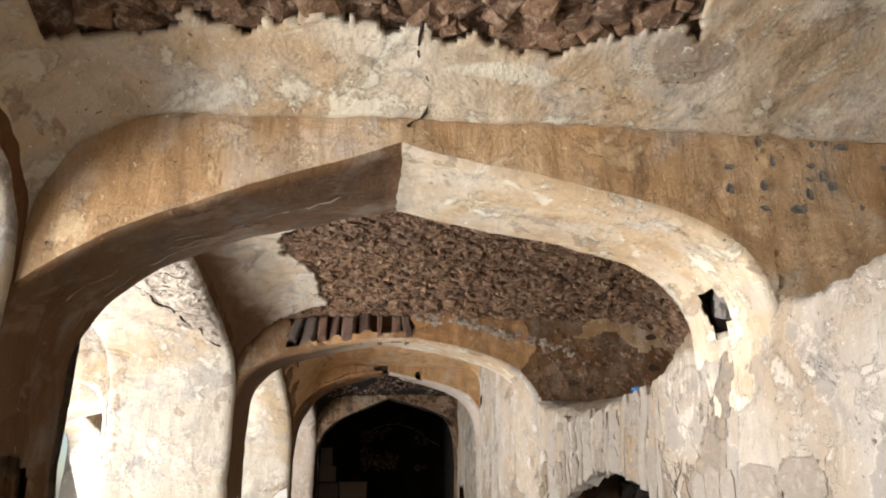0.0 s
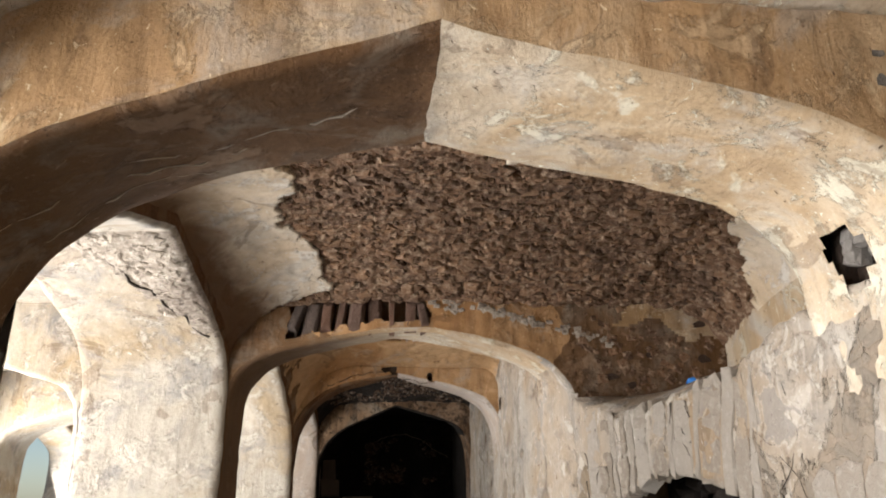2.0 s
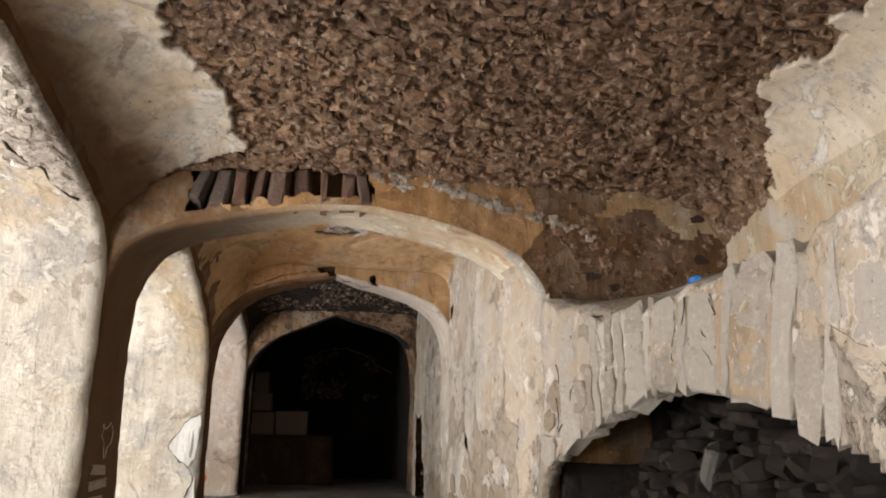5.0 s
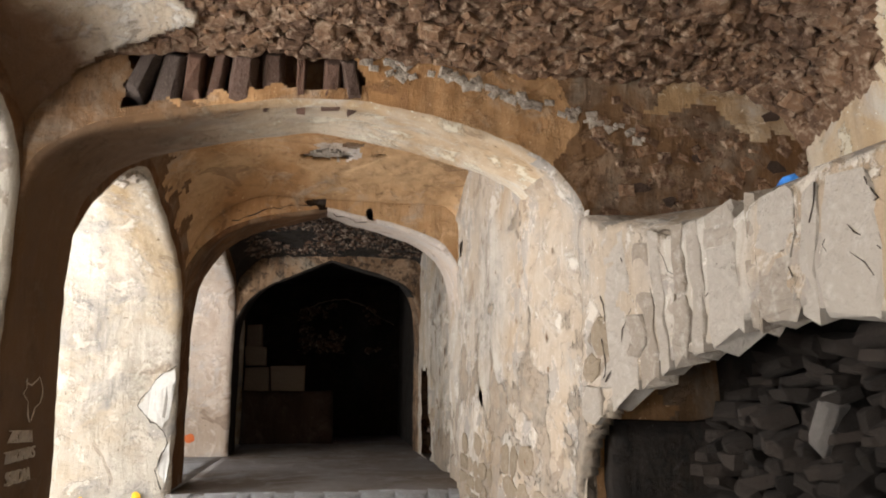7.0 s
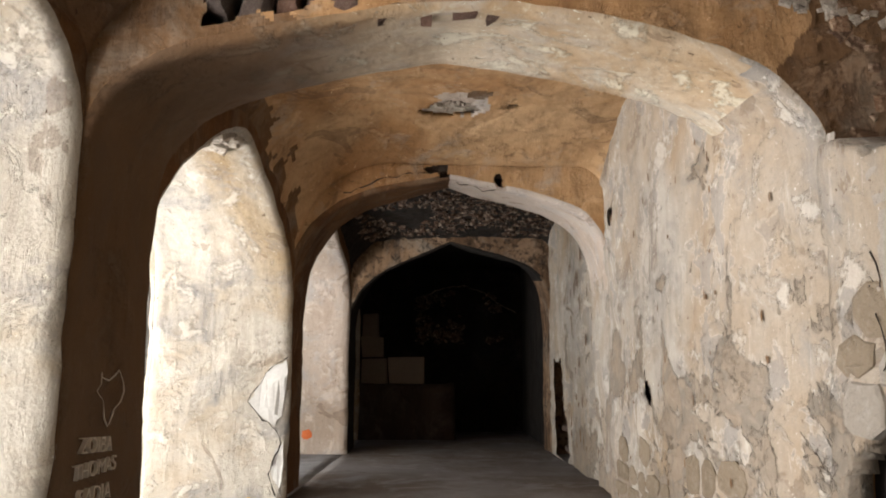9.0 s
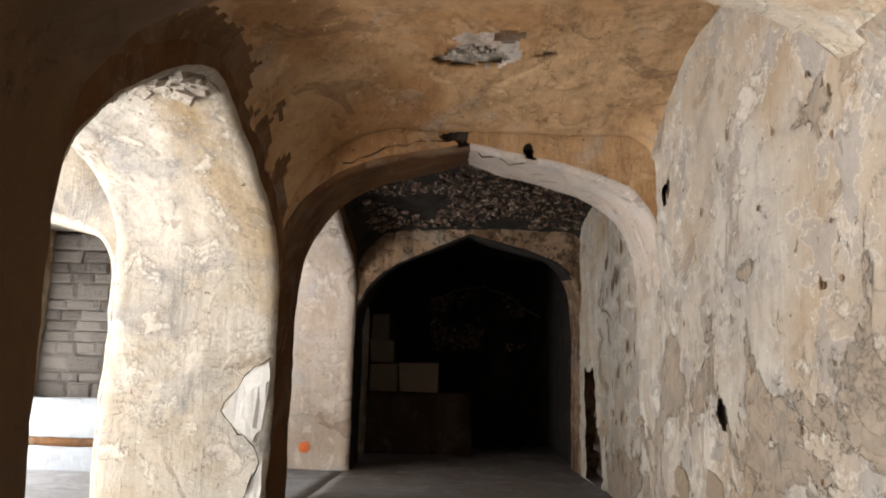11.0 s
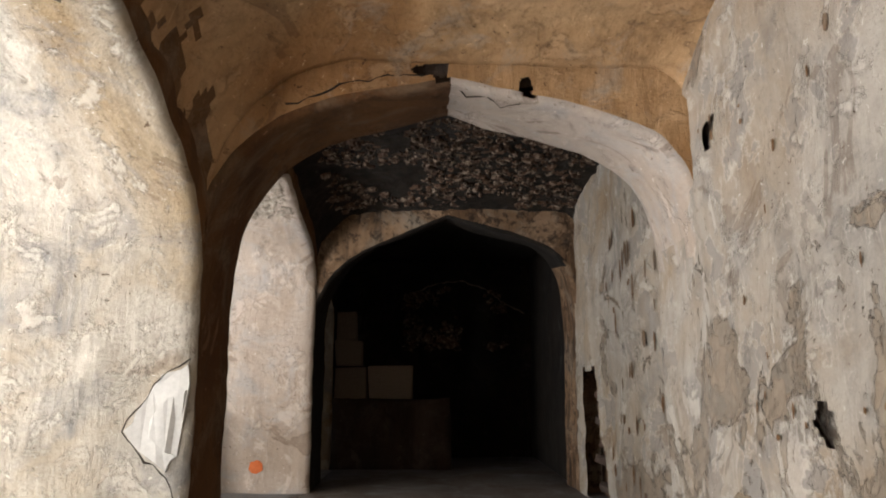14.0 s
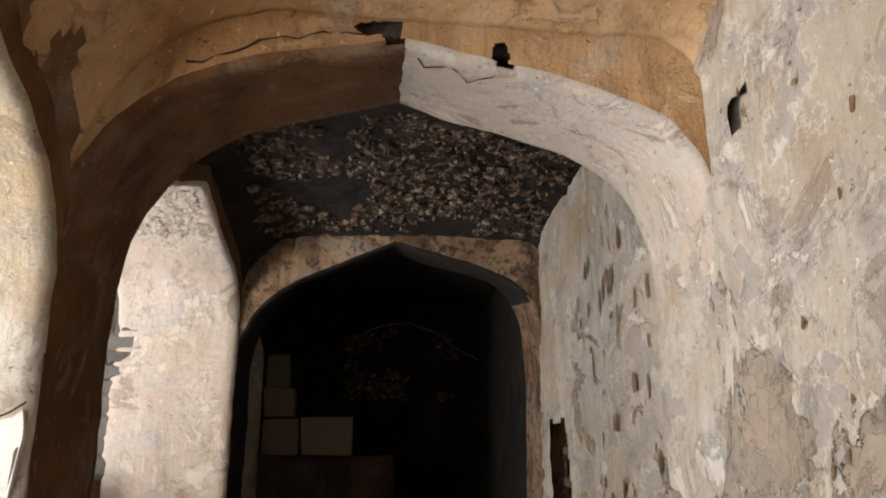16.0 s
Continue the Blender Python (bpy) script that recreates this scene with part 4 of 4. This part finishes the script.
# facing stones bared low on the long wall
def facing_stone(rng, surface, yc, zc, w, h, proud, mat, parent):
    """One flat, irregular stone bedded in a wall's face."""
    n = rng.choice((7, 8, 9))
    turn = rng.uniform(0, 6.28)
    rim = []
    for i in range(n):
        a = turn + 2 * math.pi * (i + rng.uniform(-0.25, 0.25)) / n
        ca, sa = math.cos(a), math.sin(a)
        k = (abs(ca) ** 3.2 + abs(sa) ** 3.2) ** (-1 / 3.2) * rng.uniform(0.86, 1.06)
        rim.append((ca * k, sa * k))
    vs, fs = [], []
    for scale, dx in ((1.0, 0.03), (0.985, -proud * 0.55), (0.88, -proud), (0.45, -proud * rng.uniform(0.8, 1.3))):
        for a, b in rim:
            y, z = yc + a * scale * w / 2, zc + b * scale * h / 2
            vs.append(wob(surface(y, z) + dx + rng.gauss(0, 0.002), y, z))
    for j in range(3):
        for i in range(n):
            fs.append((j * n + i, j * n + (i + 1) % n, (j + 1) * n + (i + 1) % n, (j + 1) * n + i))
    fs.append(tuple(range(3 * n, 4 * n)))
    me = bpy.data.meshes.new("stone")
    me.from_pydata(vs, [], fs)
    me.update()
    bm = bmesh.new()
    bm.from_mesh(me)
    bmesh.ops.recalc_face_normals(bm, faces=bm.faces)
    bm.to_mesh(me)
    bm.free()
    return part("stone", me, mat, parent)


def facing(surface, y0, y1, ztop, parent, mats, seed, share, size=(0.16, 0.42), proud=(0.006, 0.022)):
    """Uneven courses of bared stones, fewer of them higher up."""
    rng = random.Random(seed)
    z = 0.0
    while z < ztop(y0) or z < ztop(y1):
        h = rng.uniform(0.15, 0.30)
        y = y0 + rng.uniform(0, 0.2)
        while y < y1:
            w = rng.uniform(*size)
            yc, zc = y + w / 2, z + h / 2
            if zc + h / 2 < ztop(yc) and share(yc, zc) + 1.1 * noise.noise(Vector((yc * 0.8, zc * 1.1, seed))) > 0.30 + rng.random() * 0.15 and y + w < y1:
                facing_stone(rng, surface, yc, zc + rng.gauss(0, 0.02), w * rng.uniform(0.95, 1.04), h * rng.uniform(0.94, 1.04), rng.uniform(*proud), rng.choice(mats), parent)
            y += w
        z += h


facing(right_x, 9.45, 13.3, lambda y: 1.45, wall_right, (M_FACING,), 71, lambda y, z: 0.62 - 0.42 * z, (0.22, 0.48), (0.002, 0.014))
facing(lambda y, z: fx(y, z) + right_relief(y, z), 8.35, 9.28, lambda y: 2.3, wall_infill, (M_VOUSSOIR, M_VOUSSOIR, M_FACING), 72, lambda y, z: 0.45 if z > breach_z(y) + 0.12 else -2)
facing(lambda y, z: fx(y, z) + right_relief(y, z), 3.0, 5.6, lambda y: 2.3, wall_infill, (M_VOUSSOIR,), 73, lambda y, z: 0.30 if z > breach_z(y) + 0.12 else -2, (0.2, 0.5), (0.004, 0.010))

# upright voussoirs that ring the breach
def voussoir(rng, yc, w, z_foot, z_top, lean, proud):
    """One long stone of the ring, following the wall's face, its foot cut along the breach."""
    vs, fs = [], []
    n = 6
    for j in range(n + 1):
        f = j / n
        ww = w * (0.49 + 0.03 * rng.gauss(0, 1))
        taper = 0.9 if j in (0, n) else 1.0
        for sy, dx in ((-1, 0.14), (-1, -proud * 0.2), (-0.86, -proud), (0.86, -proud * 0.8), (1, -proud * 0.2), (1, 0.14)):
            yy = yc + lean * (z_top - z_foot(yc)) * f + sy * ww * taper
            z0 = z_foot(yy)
            zz = z0 + (z_top - z0) * f + (rng.gauss(0, 0.02) if j in (0, n) else 0)
            vs.append(wob(fx(yy, zz) + dx * taper + rng.gauss(0, 0.005), yy + rng.gauss(0, 0.004), zz))
    for j in range(n):
        for q in range(5):
            b0 = j * 6 + q
            fs.append((b0, b0 + 1, b0 + 7, b0 + 6))
    fs += [tuple(range(5, -1, -1)), tuple(range(n * 6, n * 6 + 6))]
    me = bpy.data.meshes.new("voussoir")
    me.from_pydata(vs, [], fs)
    me.update()
    return part("voussoir", me, M_VOUSSOIR, wall_infill)


rng = random.Random(43)
y = 5.75
while y < 8.45:
    w = rng.choice((0.09, 0.12, 0.16, 0.22, 0.30))
    yc = y + w / 2
    top = along_line(TOP_Z, yc) + rng.uniform(-0.05, 0.06)
    lean = (yc - 7.1) * 0.12 + rng.gauss(0, 0.03)
    foot = lambda q: breach_z(q) - 0.03
    proud = rng.uniform(0.0, 0.018)
    if rng.random() < 0.35:
        cut = foot(yc) + (top - foot(yc)) * rng.uniform(0.35, 0.7)
        voussoir(rng, yc, w, foot, cut - 0.012, lean, proud)
        voussoir(rng, yc + lean * (cut - foot(yc)), w * 0.95, lambda q: cut + 0.012, top, lean, proud * 0.5)
    else:
        voussoir(rng, yc, w, foot, top, lean, proud)
    y += w + rng.choice((0.01, 0.02, 0.035))

# the brick ring bared over the second arch
brick_me = [make_stone_mesh("brick", 90 + i, M_BRICK) for i in range(5)]
south = Vector((0, -1, 0))
wall_2 = bpy.data.objects["wall_2"]
rng = random.Random(47)
for x, wd, tilt in ((-1.10, 0.13, -0.30), (-0.93, 0.15, -0.26), (-0.76, 0.12, -0.22), (-0.60, 0.10, -0.16), (-0.43, 0.17, -0.14), (-0.22, 0.14, -0.08), (-0.02, 0.06, 0.0), (0.20, 0.13, 0.06), (0.34, 0.12, 0.1)):
    tilt += rng.gauss(0, 0.07)
    u = Vector((math.cos(tilt), 0, math.sin(tilt)))
    place("brick", rng.choice(brick_me), wall_2, u, u.cross(south) * -1, south, (x, 9.37 + rng.uniform(-0.02, 0.03), 3.64 + rng.uniform(-0.03, 0.03)), wd * rng.uniform(0.9, 1.1), rng.uniform(0.34, 0.44), rng.uniform(0.09, 0.15))

# bricks in the ragged niche of the fourth bay
rng = random.Random(61)
for i in range(10):
    u = Vector((0, -1, rng.gauss(0, 0.06))).normalized()
    place("brick", rng.choice(brick_me), wall_right, u, Vector((0, 0, 1)), west, (2.19 - 0.05 * rng.random(), 17.0 + 0.5 * (i % 2) + rng.uniform(-0.08, 0.08), 0.40 + 0.26 * (i // 2) + rng.uniform(-0.04, 0.04)), rng.uniform(0.3, 0.5), 0.10, 0.10)

# courses of the outer aisle's end wall
block_me = [make_stone_mesh("block", 100 + i, M_GREYBLOCK) for i in range(5)]
rng = random.Random(53)
z = 1.15
while z < 3.6:
    hgt = rng.choice((0.16, 0.2, 0.26))
    x = WEST
    while x < -2.6:
        w = rng.uniform(0.22, 0.55)
        place("block", rng.choice(block_me), outer_end, Vector((1, 0, 0)), Vector((0, 0, 1)), south, (x + w / 2, 18.0, z + hgt / 2), w * 1.0, hgt * 0.98, 0.05)
        x += w
    z += hgt

# edge stones of the step
step = bpy.data.objects["floor_raised"]
kerb = [make_stone_mesh("kerb_stone", 110 + i, M_FLOOR) for i in range(5)]
rng = random.Random(59)
x = -1.5
while x < 1.85:
    w = rng.uniform(0.16, 0.42)
    place("kerb_stone", rng.choice(kerb), step, Vector((1, 0, 0)), Vector((0, 0, 1)), south, (x + w / 2, STEP_Y + 0.05, STEP_Z / 2 + 0.01), w * 1.02, STEP_Z * 1.0, 0.05)
    x += w

# masonry that half blocks the last room
low = slab("wall_far_block", -1.62, 0.35, 20.68, 21.2, 0.2, 1.36, M_UMBER, 0.12)


def squared_block(seed):
    """A unit block, z outward, with knocked edges and corners."""
    rng = random.Random(seed)
    bm = bmesh.new()
    bmesh.ops.create_cube(bm, size=1.0)
    for q in bm.verts:
        q.co += Vector([rng.gauss(0, 0.025) for _ in range(3)])
    bmesh.ops.bevel(bm, geom=list(bm.edges), offset=0.035, segments=2, profile=0.6, affect="EDGES")
    me = bpy.data.meshes.new("stone_block")
    bm.to_mesh(me)
    bm.free()
    me.materials.append(M_BLOCK)
    return me


pale_me = [squared_block(120 + i) for i in range(3)]
far_blocks = []
for x, zc, w, h in ((-1.33, 1.62, 0.52, 0.50), (-0.66, 1.65, 0.74, 0.54), (-1.38, 2.12, 0.44, 0.42), (-1.42, 2.58, 0.32, 0.46)):
    ob = new("stone_block", pale_me[len(far_blocks) % 3])
    ob.matrix_basis = Matrix(((w, 0, 0, x), (0, 0, -0.35, 20.98), (0, h, 0, zc), (0, 0, 0, 1)))
    tagged(ob, "pale squared stone block set on the dark low wall", "stone block", "blocks in the dark room")
    far_blocks.append(ob)


# ---- small things ----
def dab(name, c, r, n_vec, mat, label, seed):
    """A daub of paint: an uneven thin lens on a wall."""
    rng = random.Random(seed)
    n = Vector(n_vec)
    u = Vector((0, 0, 1)).cross(n).normalized()
    v = n.cross(u)
    bm = bmesh.new()
    top = bm.verts.new(Vector(c) + n * 0.008)
    rim = []
    for i in range(18):
        a = 2 * math.pi * i / 18
        k = rng.uniform(0.86, 1.08)
        rim.append(bm.verts.new(Vector(c) + u * (r[0] * k * math.cos(a)) + v * (r[1] * k * math.sin(a)) - n * 0.004))
    for i in range(18):
        bm.faces.new((rim[i], rim[(i + 1) % 18], top))
    me = bpy.data.meshes.new(name)
    bm.to_mesh(me)
    bm.free()
    return tagged(part(name, me, mat), label, "paint mark", "paint marks")


wy = wob(-1.95, 13.40, 0.2)[1] - 0.012
dab("paint_mark", (-1.90, wy, 0.21), (0.055, 0.08), (0, -1, 0), M_YELLOW, "bright yellow paint dab low on the pale pier", 1)
wy = wob(-2.5, 13.40, 0.2)[1] - 0.012
dab("paint_mark", (-2.50, wy, 0.19), (0.035, 0.05), (0, -1, 0), M_YELLOW, "small yellow paint dab low on the pale pier", 2)
wy = wob(-2.2, 17.95, 0.57)[1] - 0.012
dab("paint_mark", (-2.16, wy, 0.56), (0.09, 0.085), (0, -1, 0), M_ORANGE, "faded orange-red paint dab on the pale pier", 3)

# crescent of bare white lime where the pier's skin has come away
def lime_patch(outline, label):
    bm = bmesh.new()
    rng = random.Random(len(outline))
    front = []
    for i, (x, z) in enumerate(outline):
        x2, z2 = outline[(i + 1) % len(outline)]
        for f in (0.0, 0.33, 0.66):
            px, pz = x + (x2 - x) * f + rng.gauss(0, 0.008), z + (z2 - z) * f + rng.gauss(0, 0.008)
            p = wob(px, 13.42, pz)
            front.append(bm.verts.new((p[0], p[1] - 0.012, p[2])))
    face = bm.faces.new(front)
    bmesh.ops.triangulate(bm, faces=[face])
    me = bpy.data.meshes.new("plaster_loss")
    bm.to_mesh(me)
    bm.free()
    ob = tagged(part("plaster_loss", me, M_LOSS), label, "plaster patch", "plaster losses")
    sol = ob.modifiers.new("depth", "SOLIDIFY")
    sol.thickness = 0.02
    return ob


lime_patch([(-1.57, 1.68), (-1.75, 1.60), (-1.88, 1.42), (-1.97, 1.25), (-1.86, 1.10), (-1.67, 0.98), (-1.64, 1.08), (-1.80, 1.20), (-1.79, 1.36), (-1.70, 1.46), (-1.58, 1.48)], "fresh white crescent of broken lime plaster on the pier")
lime_patch([(-1.57, 0.84), (-1.66, 0.74), (-1.68, 0.52), (-1.60, 0.34), (-1.57, 0.5)], "narrow white strip of broken lime plaster on the pier")

# blue scrap left on the ledge
bm = bmesh.new()
rng = random.Random(5)
rows = [[bm.verts.new((2.93 + 0.03 * i, 8.10 + 0.035 * j, 2.70 + 0.02 * rng.random() + 0.02 * math.sin(i * 1.7 + j))) for j in range(5)] for i in range(5)]
for i in range(4):
    for j in range(4):
        bm.faces.new((rows[i][j], rows[i + 1][j], rows[i + 1][j + 1], rows[i][j + 1]))
me = bpy.data.meshes.new("plastic_scrap")
bm.to_mesh(me)
bm.free()
ob = tagged(part("plastic_scrap", me, M_BLUE), "crumpled bright blue plastic scrap lying on the broken wall", "plastic scrap")
sol = ob.modifiers.new("depth", "SOLIDIFY")
sol.thickness = 0.012


# scratched lettering on the dark jamb
def scratch(words, y, zc, size, tilt):
    cu = bpy.data.curves.new("letters", "FONT")
    cu.body, cu.size, cu.extrude, cu.offset, cu.space_character = words, size, 0.012, -0.0015, 1.0
    tmp = bpy.data.objects.new("letters", cu)
    me = bpy.data.meshes.new_from_object(tmp)
    bpy.data.objects.remove(tmp)
    t = radians(tilt)
    x = wob(-1.79, y + 0.2, zc)[0] + 0.006
    me.transform(Matrix(((0, 0, 1, x), (math.cos(t), -math.sin(t), 0, y), (math.sin(t), math.cos(t), 0, zc), (0, 0, 0, 1))))
    return me


graffiti = tagged(new("graffiti"), "pale scratched lettering and heart on the dark jamb", "graffiti")
for words, y, zc, size, tilt in (("ZOIBA", 9.44, 1.12, 0.12, -3), ("THOMAS", 9.40, 0.99, 0.115, 1), ("SADIA", 9.47, 0.85, 0.13, 0)):
    part("lettering", scratch(words, y, zc, size, tilt), M_SCRATCH, graffiti)
heart = groove("heart_outline", [(-1.775, 9.72, 1.24), (-1.775, 9.58, 1.42), (-1.775, 9.62, 1.52), (-1.775, 9.73, 1.48), (-1.775, 9.84, 1.53), (-1.775, 9.90, 1.42), (-1.775, 9.72, 1.24)], 0.005, graffiti)
heart.data.materials[0] = M_SCRATCH
